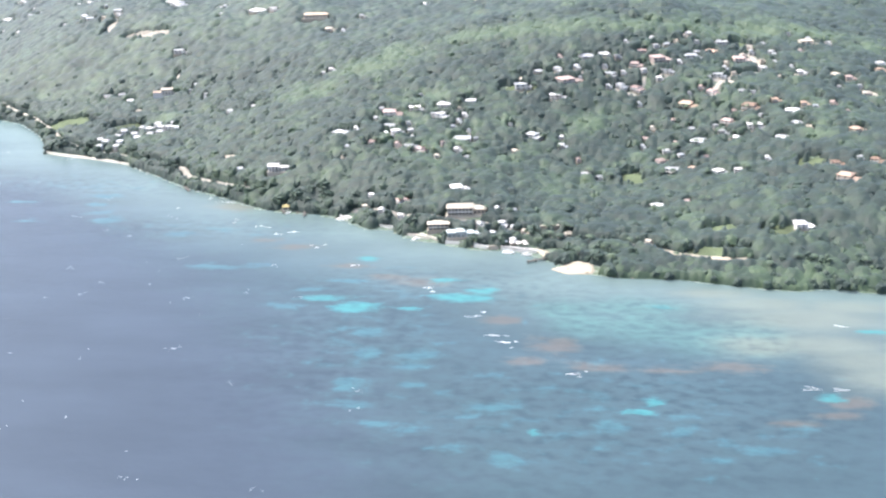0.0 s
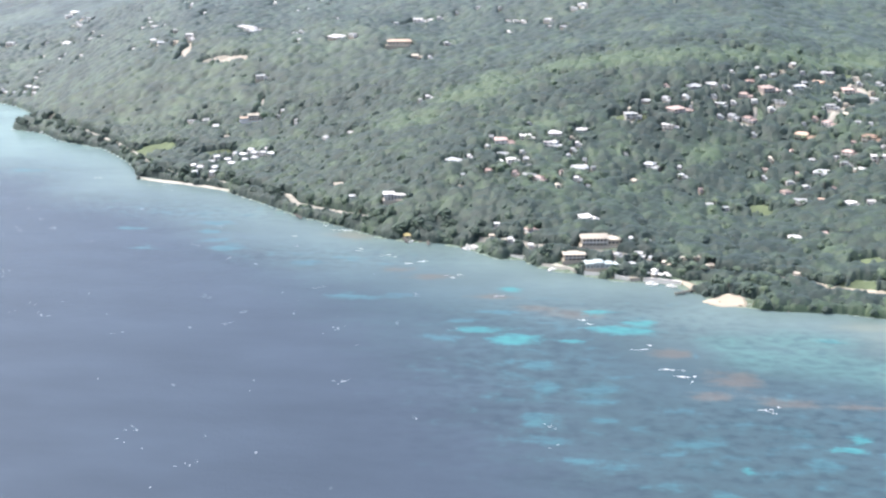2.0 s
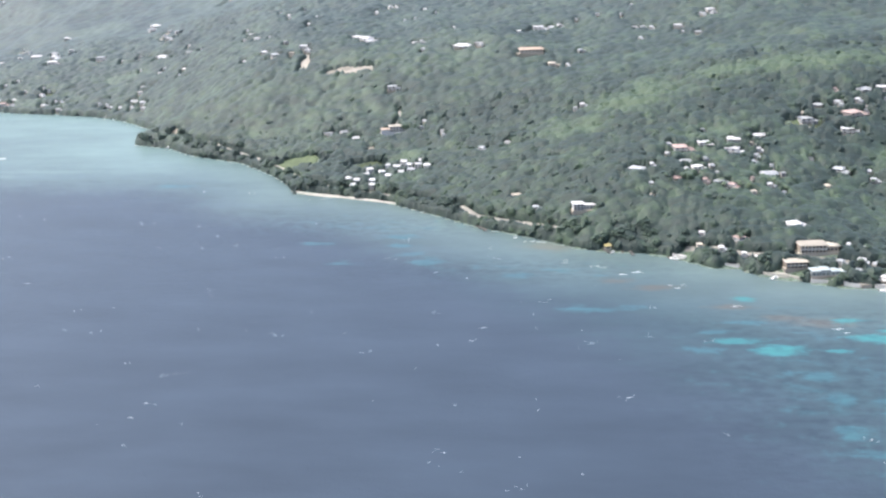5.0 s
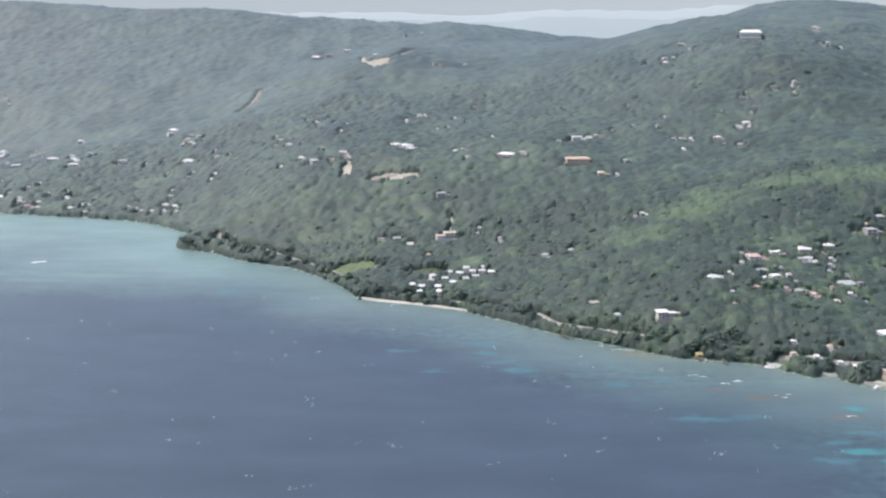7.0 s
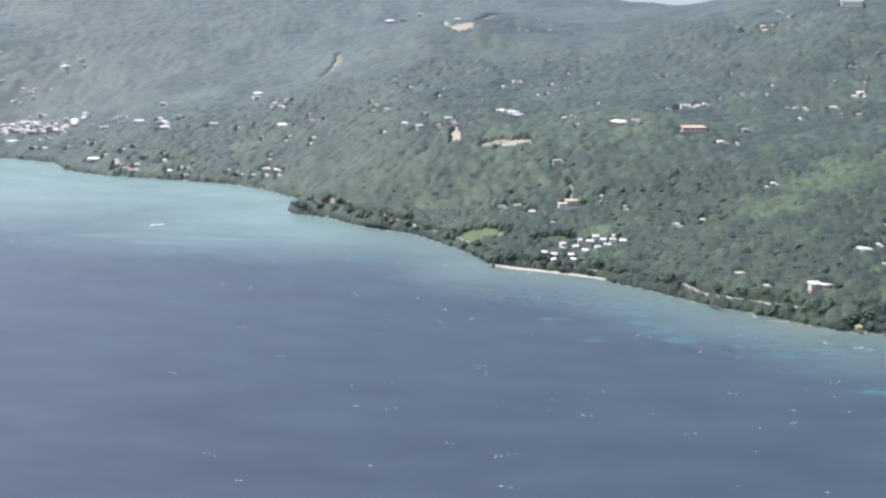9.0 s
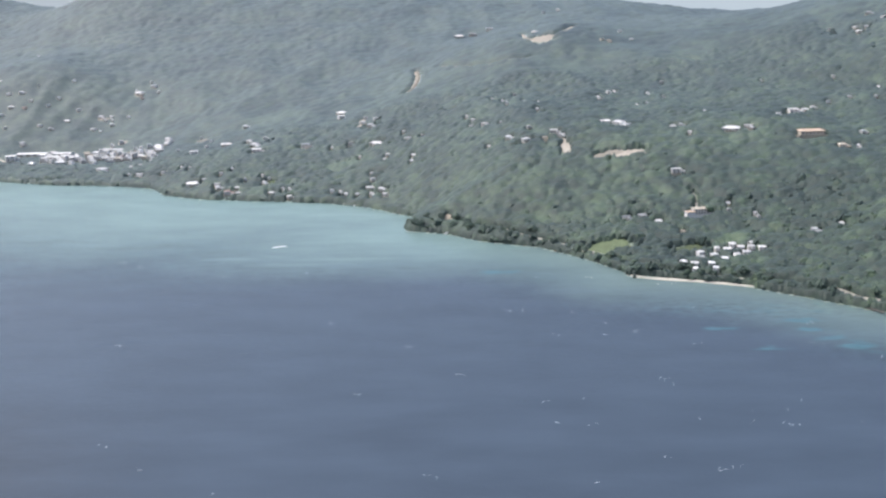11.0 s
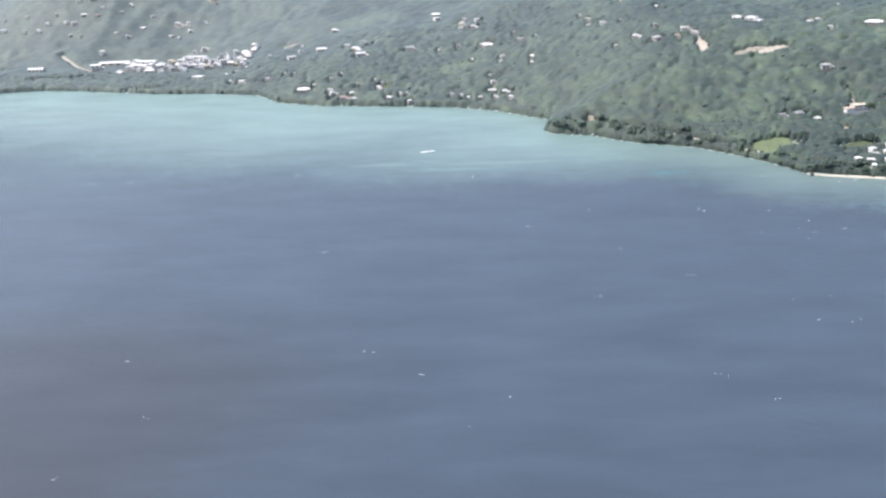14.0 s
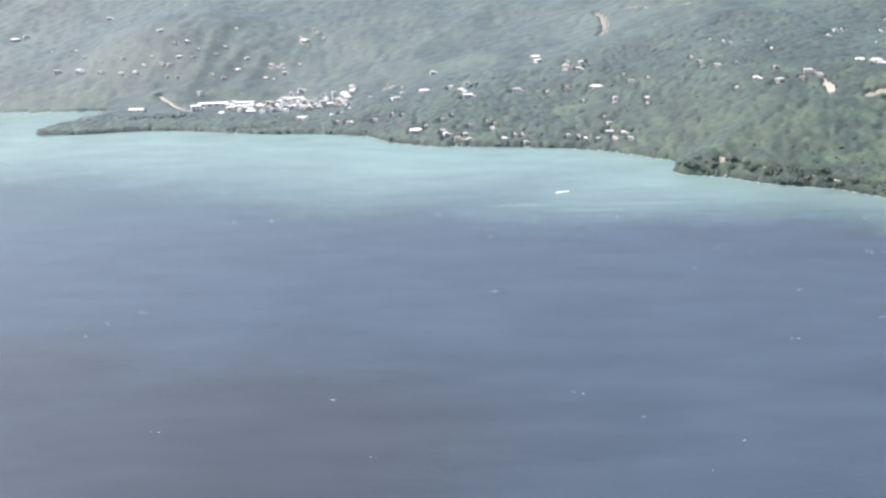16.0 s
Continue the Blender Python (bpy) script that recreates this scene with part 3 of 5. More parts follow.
PALE_PATCHES = [(-81.9, 365.0, 8.1, 6.0), (-78.7, 348.1, 6.5, 7.4), (-58.2, 349.6, 6.4, 7.4), (-57.6, 338.2, 9.4, 1.8), (-56.6, 324.2, 6.1, 2.4), (-82.3, 323.6, 5.8, 6.6), (-77.3, 309.8, 7.9, 6.2), (-67.0, 297.5, 6.7, 2.5),
                (-54.8, 293.0, 6.6, 2.4), (-26.2, 311.0, 13.5, 3.8), (-35.3, 304.3, 5.7, 2.2), (-30.1, 335.8, 6.1, 1.7), (-46.9, 320.0, 5.0, 2.4), (-20.3, 279.0, 7.1, 5.1), (-38.9, 285.7, 2.6, 3.0), (-49.8, 284.8, 4.6, 1.7)]
PALE_MORE = [(13.7, 300.1, 6.5, 3.5), (7.9, 287.7, 3.2, 3.3), (4.3, 279.4, 3.5, 2.5), (49.3, 296.0, 3.2, 3.4), (35.5, 300.1, 3.6, 2.8), (45.9, 282.7, 7.8, 1.9), (59.3, 291.8, 7.9, 2.3), (73.4, 303.0, 7.1, 3.2),
             (39.8, 273.1, 3.4, 2.1), (73.4, 284.9, 3.8, 1.9), (-19.9, 379.4, 2.7, 5.2), (8.9, 347.4, 4.2, 3.6), (-123.1, 389.2, 12.1, 2.9), (-102.0, 416.4, 10.1, 2.5), (-112.5, 406.4, 10.0, 2.4), (-79.1, 432.0, 7.8, 1.9)]
PALE_WEST = [(-303, 515, 12, 3), (-259, 512, 10, 3), (-242, 487, 11, 3), (-286, 485, 9, 3), (-163, 428, 10, 3.2), (-146, 432, 7.6, 2.6), (-262, 526, 12, 3.5), (-253, 500, 9, 3), (-197, 470, 10.8, 3.7), (-245, 492, 8.5, 3), (-170, 430, 12, 4), (-421, 624, 14, 5)]
REEF = [(-7.0, 359.2, 9.7, 6.7), (-26.8, 380.0, 8.0, 4.8), (-66.5, 416.6, 13.8, 5.0), (-82.6, 422.0, 10.2, 3.2), (8.8, 342.9, 12.3, 3.1), (33.2, 342.5, 12.2, 2.2), (-18.2, 345.5, 7.4, 3.1), (-103.1, 434.1, 10.4, 2.7), (-135.5, 455.8, 11.1, 2.9),
        (93.8, 322.7, 8.4, 3.8), (86.6, 314.7, 7.4, 2.2), (70.8, 308.1, 9.1, 1.8), (-151.9, 464.0, 7.0, 3.1), (-181.8, 510, 10.9, 5), (57.8, 346.4, 12.2, 3.6)]
SHOALS = [(93.6, 366.1, 24, 9), (70.4, 364, 15, 8), (107, 354, 18, 11), (91.9, 389, 28, 11), (76.4, 401.7, 20, 7), (57.1, 411.9, 15, 4.5), (110, 341.5, 16, 12), (109.7, 401, 18, 6), (-181, 513, 12.5, 5.8)]
LAGOON = [(4.9, 378.4, 15.7, 13.5), (27.0, 377.3, 19.8, 16.4), (48.0, 368.7, 17.1, 14.7), (67.2, 370.0, 14.9, 17.2), (-4.2, 391.1, 13.9, 9.8), (23.5, 395.6, 23.0, 8.9)]
MOTTLED = [(5, 310, 75, 42), (-85, 360, 40, 50), (-60, 410, 60, 20), (-280, 545, 80, 16), (-190, 480, 60, 14)]
# where the painted cloud shadow lies on the open sea
CLOUD_SHADE = [(-712, 345, 112, 74), (-690, 300, 60, 60), (-830, 400, 70, 50)]
PALE = [(-509, 659, 72.0, 8), (-598, 662, 28.8, 4.3), (-446, 659, 28.8, 4.8), (-307, 583, 52.8, 4.3), (-301, 576, 22, 7), (-252, 571, 15, 5), (-230, 530, 28.8, 3.8), (-557, 646, 43.2, 3.4)]


def blobs(x, y, spots):
    v = np.zeros(np.shape(x))
    for cx, cy, rx, ry in spots:
        v = np.maximum(v, 1.25 * np.exp(-(((x - cx) / rx) ** 2 + ((y - cy) / ry) ** 2) * 0.75))
    return v


wx, wy, wq = sheet(stretched(-1200, 200, 3.4, -6000, 6000, 18), stretched(226, 1120, 3.4, -6000, 6000, 18), None)
wme = mesh_of("water", np.stack([wx, wy, np.zeros_like(wx)], 1), wq, WATER, True)
off = -signed(wx, wy, SHORE)
shelf = signed(wx, wy, SHELF)
bay = np.clip((-400 - wx) / 300, 0, 1)
inshore = np.maximum(np.clip(1.0 - off / (84 + 170 * bay), 0, 1) * (0.75 + 0.25 * bay), 0.40 * blobs(wx, wy, PALE))
for name, values in (("shelf", np.clip(0.5 + shelf / (95 + 120 * bay), 0, 1.2)), ("inshore", inshore), ("bay_shallows", inshore * np.clip((-300 - wx) / 150, 0, 1)),
                     ("pale", np.maximum(blobs(wx, wy, PALE_PATCHES + PALE_MORE + PALE_WEST), 0.42 * blobs(wx, wy, MOTTLED))), ("turquoise", blobs(wx, wy, TURQUOISE)),
                     ("lagoon", blobs(wx, wy, LAGOON)), ("reef", blobs(wx, wy, REEF)), ("sand", blobs(wx, wy, SHOALS)), ("murky", blobs(wx, wy, CLOUD_SHADE)), ("mottled", np.minimum(blobs(wx, wy, MOTTLED + LAGOON), 1))):
    layer = wme.attributes.new(name, "FLOAT", "POINT")
    layer.data.foreach_set("value", values.astype(np.float32))
water = structure("water", wme, "blue sea with turquoise shallows, brown reefs and pale shoals", "sea")


# ---- flat pieces that lie on the land ----
def drape(name, rings, mat, label, category, lift=0.5):
    """A sheet laid over the land, from a grid of plan points (rows of equal length), with an edge that dips into it."""
    pts = np.array(rings, float)
    r, c = pts.shape[:2]
    z = height(pts[..., 0], pts[..., 1]) + lift
    z[0, :] -= lift + 0.8
    z[-1, :] -= lift + 0.8
    k = np.arange(r * c).reshape(r, c)
    quads = np.stack([k[:-1, :-1], k[:-1, 1:], k[1:, 1:], k[1:, :-1]], -1).reshape(-1, 4)
    return structure(name, mesh_of(name, np.dstack([pts, z]).reshape(-1, 3), quads, mat, True), label, category)


def way(line, step=4.0):
    line = [Vector(p) for p in line]
    out = []
    for a, b in zip(line[:-1], line[1:]):
        n = max(1, int((b - a).length / step))
        out += [a.lerp(b, k / n) for k in range(n)]
    out.append(line[-1])
    for _ in range(3):
        out = [out[0]] + [(out[k - 1] + out[k] * 2 + out[k + 1]) / 4 for k in range(1, len(out) - 1)] + [out[-1]]
    return out


def strip(name, line, width, mat, label, category, lift=0.4, taper=0):
    pts = way(line)
    rows = [[], [], [], [], []]
    for k, p in enumerate(pts):
        d = (pts[min(k + 1, len(pts) - 1)] - pts[max(k - 1, 0)]).normalized()
        side = Vector((-d.y, d.x))
        for j, o in enumerate((-0.62, -0.5, 0.0, 0.5, 0.62)):
            rows[j].append(tuple(p + side * o * width * (min(1, 0.25 + min(k, len(pts) - 1 - k) / taper) if taper else 1) * (1 + 0.18 * noise.noise((p.x * 0.1, p.y * 0.1, j)))))
    return drape(name, rows, mat, label, category, lift)


def patch(name, cx, cy, rx, ry, mat, label, category, turn=0.0, lift=0.6, seed=0):
    rows = []
    for q in (0.02, 0.35, 0.7, 0.93, 1.06)[::-1]:
        row = []
        for k in range(33):
            a = 2 * math.pi * (k % 32) / 32
            s = q * (1 + 0.5 * noise.noise((math.cos(a) * 1.4 + seed, math.sin(a) * 1.4, seed * 3.1)))
            x, y = math.cos(a) * rx * s, math.sin(a) * ry * s
            c, w = math.cos(radians(turn)), math.sin(radians(turn))
            row.append((cx + x * c - y * w, cy + x * w + y * c))
        rows.append(row)
    pts = np.array(rows)
    z = height(pts[..., 0], pts[..., 1]) + lift
    z[0, :] -= lift + 1.0
    k = np.arange(z.size).reshape(z.shape)
    quads = np.stack([k[:-1, :-1], k[:-1, 1:], k[1:, 1:], k[1:, :-1]], -1).reshape(-1, 4)
    return structure(name, mesh_of(name, np.dstack([pts, z]).reshape(-1, 3), quads, mat, True), label, category)


ROADS = [
    ("road_coast_west", [(-434, 720), (-398, 694), (-386, 686), (-359, 658), (-336, 629), (-315, 612), (-282, 599), (-254, 583), (-231, 567)], 3.0, ROAD, "pale coast road behind the shore trees"),
    ("road_coast_mid", [(-231, 567), (-224, 555), (-214, 548), (-201, 541), (-178, 528)], 3.4, ROAD, "sandy bend of the coast road"),
    ("road_coast_east", [(-115, 500), (-90.7, 491), (-68.2, 483), (-37.9, 475), (-9.6, 463), (19.2, 456), (38, 449.5)], 2.5, ROAD, "pale coast road past the villas"),
    ("track", [(38, 449.5), (49.3, 443.4), (60, 440.6), (77, 438.2)], 2.4, SAND, "sandy track beside a strip of grass"),
    ("road_village", [(102, 648), (106, 632), (110, 623), (90.2, 618), (81.1, 611), (76.3, 598)], 3.4, ROAD, "winding village road on the hill"),
    ("road_lane", [(38.4, 619), (40.3, 612), (33.6, 606)], 2.4, ROAD, "short pale village lane"),
    ("road_ridge", [(-516, 1181), (-511, 1147), (-510, 1118), (-512, 1097), (-517, 1080)], 5.0, EARTH, "steep bare road cut on the far hill"),
    ("road_terrace", [(-490, 1147), (-448, 1100), (-422, 1086), (-395, 1077), (-388, 1082)], 3.2, EARTH, "pale earth terrace road on the far hill"),
    ("road_crest", [(-398, 1171), (-392, 1131), (-372, 1122), (-353, 1138), (-341, 1160)], 4.0, EARTH, "bare road round the far crest"),
    ("road_villa", [(-287, 720), (-284, 708), (-288, 698), (-282, 691)], 1.7, ROAD, "pale drive down to the cream villa"),
    ("road_town", [(-989, 1104), (-978, 1092), (-953, 1068), (-924, 1035), (-895, 1021), (-864, 1013)], 4.5, ROAD, "pale main road into the town"),
    ("road_hill", [(-204, 816), (-192, 838), (-179, 836)], 3.4, ROAD, "pale hill road beside houses"),
]
for name, line, width, mat, label in ROADS:
    strip(name, line, width, mat, label, "road")

PATCHES = [
    ("beach", 0.8, 434.0, 10.5, 4.6, 0, SAND, "round pale sand beach held by rocks", "beach"),
    ("beach", -14.4, 451, 7.7, 1.9, -45, SAND, "narrow pale sand beach beside a jetty", "beach"),
    ("bare_ground", -325, 774, 17, 4.8, -12, EARTH, "bare tan building ground on the hillside", "bare ground"),
    ("bare_ground", -340, 778, 12, 4.2, -4, EARTH, "bare tan terrace cut into the hillside", "bare ground"),
    ("bare_ground", -458, 740, 4.4, 5.0, 20, SAND, "pale bare ground by the wooded point", "bare ground"),
    ("bare_ground", -375, 1126, 14.4, 10.6, 0, EARTH, "bare pale ground on the far crest", "bare ground"),
    ("bare_ground", -370, 801, 4.8, 12.5, 10, EARTH, "bare strip of earth among trees", "bare ground"),
    ("bare_ground", -845, 945, 26.4, 3.8, -12, SAND, "pale shore ground at the port", "bare ground"),
    ("lawn", 94.1, 456, 12.5, 5.8, 0, LAWN, "bright mown lawn among trees", "lawn"),
    ("lawn", 66.7, 462, 8.6, 4.8, 0, LAWN, "bright mown lawn among trees", "lawn"),
    ("lawn", -34.1, 609, 12.5, 6.7, 10, LAWN, "bright sloping lawn beside a villa", "lawn"),
    ("lawn", -347, 662, 20, 12, -42, LAWN, "green meadow behind the coast road", "lawn"),
    ("lawn", 28.8, 528, 7.7, 8.6, 0, LAWN, "green clearing between trees", "lawn"),
    ("lawn", 115, 514, 6.7, 8.6, 0, LAWN, "green clearing between trees", "lawn"),
    ("lawn", 61, 445.5, 15, 4.2, -14, LAWN, "dry grass strip behind the mangroves", "lawn"),
    ("lawn", -620, 879, 6.7, 6.7, 0, LAWN, "bright grass bank by the bay", "lawn"),
    ("lawn", -300, 646, 14.4, 7.7, 20, LAWN, "green clearing beside apartments", "lawn"),
    ("lawn", -960, 1013, 33.6, 7.7, -8, LAWN, "pale grass on the flat spit", "lawn"),
    ("lawn", 98, 656, 9, 5, 0, LAWN, "sloping grass beside village houses", "lawn"),
]
yard_rng = random.Random(17)
for hx, hy, wide, kind in yard_rng.sample(VILLAGE + EAST_UPPER + EAST_LOWER, 50) + yard_rng.sample(TOWN_A + BAY_TOWN, 14):
    far = 1 + max(hy - 600, 0) / 500
    PATCHES.append(("yard", hx + yard_rng.uniform(-5, 5), hy - yard_rng.uniform(2, 5), yard_rng.uniform(1.8, 4.6) * far, yard_rng.uniform(1.2, 2.4) * far, yard_rng.uniform(-30, 30), YARD, "pale paved yard beside a house", "yard"))
for k, (name, cx, cy, rx, ry, turn, mat, label, category) in enumerate(PATCHES):
    patch(name, cx, cy, rx, ry, mat, label, category, turn, 0.4, k * 1.7)
strip("beach_long", [(-270, 584.5), (-282, 590.5), (-296, 596), (-310, 600.6), (-324, 604), (-337, 607.6), (-342, 613)], 2.9, PALE_SAND, "long pale sand beach below the trees", "beach", 0.45, 7)
strip("beach_small", [(-158, 510), (-169, 514), (-182, 522)], 2.9, CORAL, "narrow grey rocky beach", "beach", 0.35)

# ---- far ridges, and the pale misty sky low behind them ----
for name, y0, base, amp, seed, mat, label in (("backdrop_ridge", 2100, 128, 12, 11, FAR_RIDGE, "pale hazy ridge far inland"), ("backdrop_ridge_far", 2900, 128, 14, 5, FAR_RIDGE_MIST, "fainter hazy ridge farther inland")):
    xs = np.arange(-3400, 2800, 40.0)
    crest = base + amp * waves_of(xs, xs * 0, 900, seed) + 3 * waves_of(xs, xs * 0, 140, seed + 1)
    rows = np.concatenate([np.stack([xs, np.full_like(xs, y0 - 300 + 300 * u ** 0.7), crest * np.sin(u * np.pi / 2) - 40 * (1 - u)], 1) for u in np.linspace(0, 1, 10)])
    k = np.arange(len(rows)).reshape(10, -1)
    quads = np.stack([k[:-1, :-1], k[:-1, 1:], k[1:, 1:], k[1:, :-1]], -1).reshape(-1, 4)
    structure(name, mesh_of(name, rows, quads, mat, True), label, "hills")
# a glowing curved wall, added to cover the brown sky below the horizon
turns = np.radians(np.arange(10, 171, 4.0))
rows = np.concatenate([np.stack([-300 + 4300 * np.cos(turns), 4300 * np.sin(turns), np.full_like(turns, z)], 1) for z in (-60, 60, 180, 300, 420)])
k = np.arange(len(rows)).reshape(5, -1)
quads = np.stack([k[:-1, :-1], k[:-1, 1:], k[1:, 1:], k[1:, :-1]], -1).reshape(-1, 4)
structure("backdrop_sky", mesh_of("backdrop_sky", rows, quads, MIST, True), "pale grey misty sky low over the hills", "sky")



# ---- houses ----
KINDS = {   # wall, roof, words for the label
    "w": ("white", "white", "white-walled house with a pale flat-pitched roof among trees"),
    "o": ("peach", "orange", "peach-walled house with an orange tiled roof"),
    "p": ("pink", "pink", "pink house with a faded red tiled roof"),
    "r": ("white", "red", "white house with a rust-red metal roof"),
    "g": ("grey", "grey", "grey house with a dull metal roof among trees"),
    "c": ("cream", "cream", "cream house with a flat concrete roof"),
    "b": ("cream", "brown", "cream house with a dark brown shingle roof"),
    "t": ("white", "white", "tall white three-storey house with balconies"),
    "W": ("white", "white", "long white low warehouse with a pale metal roof"),
}


def openings(ob, w, d, storeys, cols):
    """Windows proud of the wall, and a door, on the side towards the sea."""
    win = Shape().box(0, 0, 0, 1.5, 0.14, 1.3).mesh("window", GLASS)
    for s in range(storeys):
        for k in range(cols):
            x = (k + 0.5) / cols * w - w / 2
            if s == 0 and k == cols // 2:
                continue
            part("window", win, None, ob).location = (x, -d / 2 - 0.04, 1.0 + 3 * s)
    door = part("door", Shape().box(0, 0, 0, 1.3, 0.14, 2.1), WOOD, ob)
    door.location = ((cols // 2 + 0.5) / cols * w - w / 2, -d / 2 - 0.05, 0.05)


def house(kind, form, town=False):
    wall, roof, label = KINDS[kind]
    label = label.replace(" among trees", "") + " in the far town" if town and kind != "W" else label
    W, R = WALLS[wall], ROOFS[roof]
    ob = thing("warehouse" if kind == "W" else "town_house" if town else "house", label, "warehouse" if kind == "W" else "house")
    base = Shape().box(0, 0, -9, 14.6, 9.6, 9.1)
    part("plinth", base, STONE, ob)
    if kind == "W":
        part("wall", Shape().box(0, 0, 0, 14, 8, 2.2), W, ob)
        part("roof", Shape().hip(0, 0, 2.2, 14.6, 8.6, 0.9, 1.0), R, ob)
        for k in range(4):
            door = part("loading_door", Shape().box(0, 0, 0, 1.6, 0.15, 1.5), WOOD, ob)
            door.location = (-5.2 + 3.5 * k, -4.04, 0.05)
    elif kind == "t":
        part("wall", Shape().box(0, 0, 0, 12, 9, 9), W, ob)
        part("roof", Shape().box(0, 0, 9.0, 13, 10, 0.4).box(-2, 1, 9.4, 5, 4, 1.6), R, ob)
        for s in (1, 2):
            slab = part("balcony", Shape().box(0, -5.1, 3 * s, 12, 1.2, 0.2), DECK, ob)
            part("rail", Shape().box(0, -5.65, 3 * s + 0.2, 12, 0.08, 0.8), DECK, slab)
        openings(ob, 12, 9, 3, 4)
    elif form == 0:          # one storey under a hipped roof, with a porch
        part("wall", Shape().box(0, 0, 0, 13, 8, 3.1), W, ob)
        part("roof", Shape().hip(0, 0, 3.1, 14.4, 9.4, 2.2, 0.42), R, ob)
        porch = part("porch", Shape().box(1.0, -5.4, 2.6, 5, 2.6, 0.2), R, ob)
        for x in (-1.2, 3.2):
            part("post", Shape().box(x, -6.5, 0, 0.22, 0.22, 2.6), DECK, porch)
        openings(ob, 13, 8, 1, 5)
    elif form == 1:          # an angled house under two gables, two storeys on one side
        part("wall", Shape().box(-2.2, 0.6, 0, 8.6, 8, 5.9).box(4.4, -0.6, 0, 5, 9.4, 3.1), W, ob)
        part("roof", Shape().hip(-2.2, 0.6, 5.9, 9.6, 9, 1.9, 0.5), R, ob)
        part("lower_roof", Shape().hip(4.6, -0.6, 3.1, 6.0, 10.4, 1.4, 0.3), R, ob)
        slab = part("balcony", Shape().box(-2.2, -4.1, 2.9, 8.4, 1.5, 0.2), DECK, ob)
        part("rail", Shape().box(-2.2, -4.8, 3.1, 8.4, 0.08, 0.8), DECK, slab)
        win = Shape().box(0, 0, 0, 1.5, 0.14, 1.4).mesh("window", GLASS)
        for x, y, z in ((-5, -3.44, 0.9), (-1.2, -3.44, 0.9), (-5, -3.44, 3.8), (-1.2, -3.44, 3.8), (4.5, -5.34, 0.9)):
            part("window", win, None, ob).location = (x, y, z)
        part("door", Shape().box(-3.7, -3.45, 0, 1.1, 0.14, 2.1), WOOD, ob)
    else:                    # two flat-roofed blocks with overhanging slabs
        part("wall", Shape().box(-1.5, 0.8, 0, 10, 7.4, 6).box(4.4, -1.6, 0, 5, 6, 3.2), W, ob)
        part("roof", Shape().box(-1.5, 0.8, 6, 11.2, 8.6, 0.35), R, ob)
        part("lower_roof", Shape().box(4.8, -1.7, 3.2, 5.8, 7, 0.3), R, ob)
        part("balcony", Shape().box(-2.4, -3.5, 2.9, 8, 1.3, 0.2), DECK, ob)
        win = Shape().box(0, 0, 0, 1.8, 0.14, 1.5).mesh("window", GLASS)
        for x, y, z in ((-4, -2.94, 0.8), (-4.6, -2.94, 3.8), (0, -2.94, 3.8), (4.4, -4.64, 0.9)):
            part("window", win, None, ob).location = (x, y, z)
        part("door", Shape().box(0.6, -2.95, 0, 1.1, 0.14, 2.1), WOOD, ob)
    return ob


house_rng = random.Random(7)
HOUSES += [(-82, 483, 5, "w"), (-46, 473, 6, "g"), (-40, 468, 5, "w"), (-24, 468, 5, "c"), (-98, 492, 5, "w"), (-30, 474, 4.5, "w"), (-108, 498, 4.5, "c"), (-88, 488, 4, "w"), (-4, 466, 5, "c")]
more_rng = random.Random(31)
for _ in range(210):      # small houses between the larger ones of the two villages
    nx, ny, *_ = more_rng.choice(VILLAGE + EAST_UPPER + EAST_LOWER + TOWN_A)
    px, py = nx + more_rng.uniform(-16, 16), ny + more_rng.uniform(-14, 14)
    if all((px - q[0]) ** 2 + (py - q[1]) ** 2 > 40 for q in HOUSES):
        HOUSES.append((px, py, more_rng.uniform(2.8, 5.6), more_rng.choice("wgwgwcgp")))
for _ in range(110):      # the crowded white middle of the far town
    px, py = more_rng.uniform(-905, -775), more_rng.uniform(1042, 1104)
    if all((px - q[0]) ** 2 + (py - q[1]) ** 2 > 48 for q in HOUSES):
        HOUSES.append((px, py, more_rng.uniform(6, 11), more_rng.choice("wwwwwcg")))
first = {}
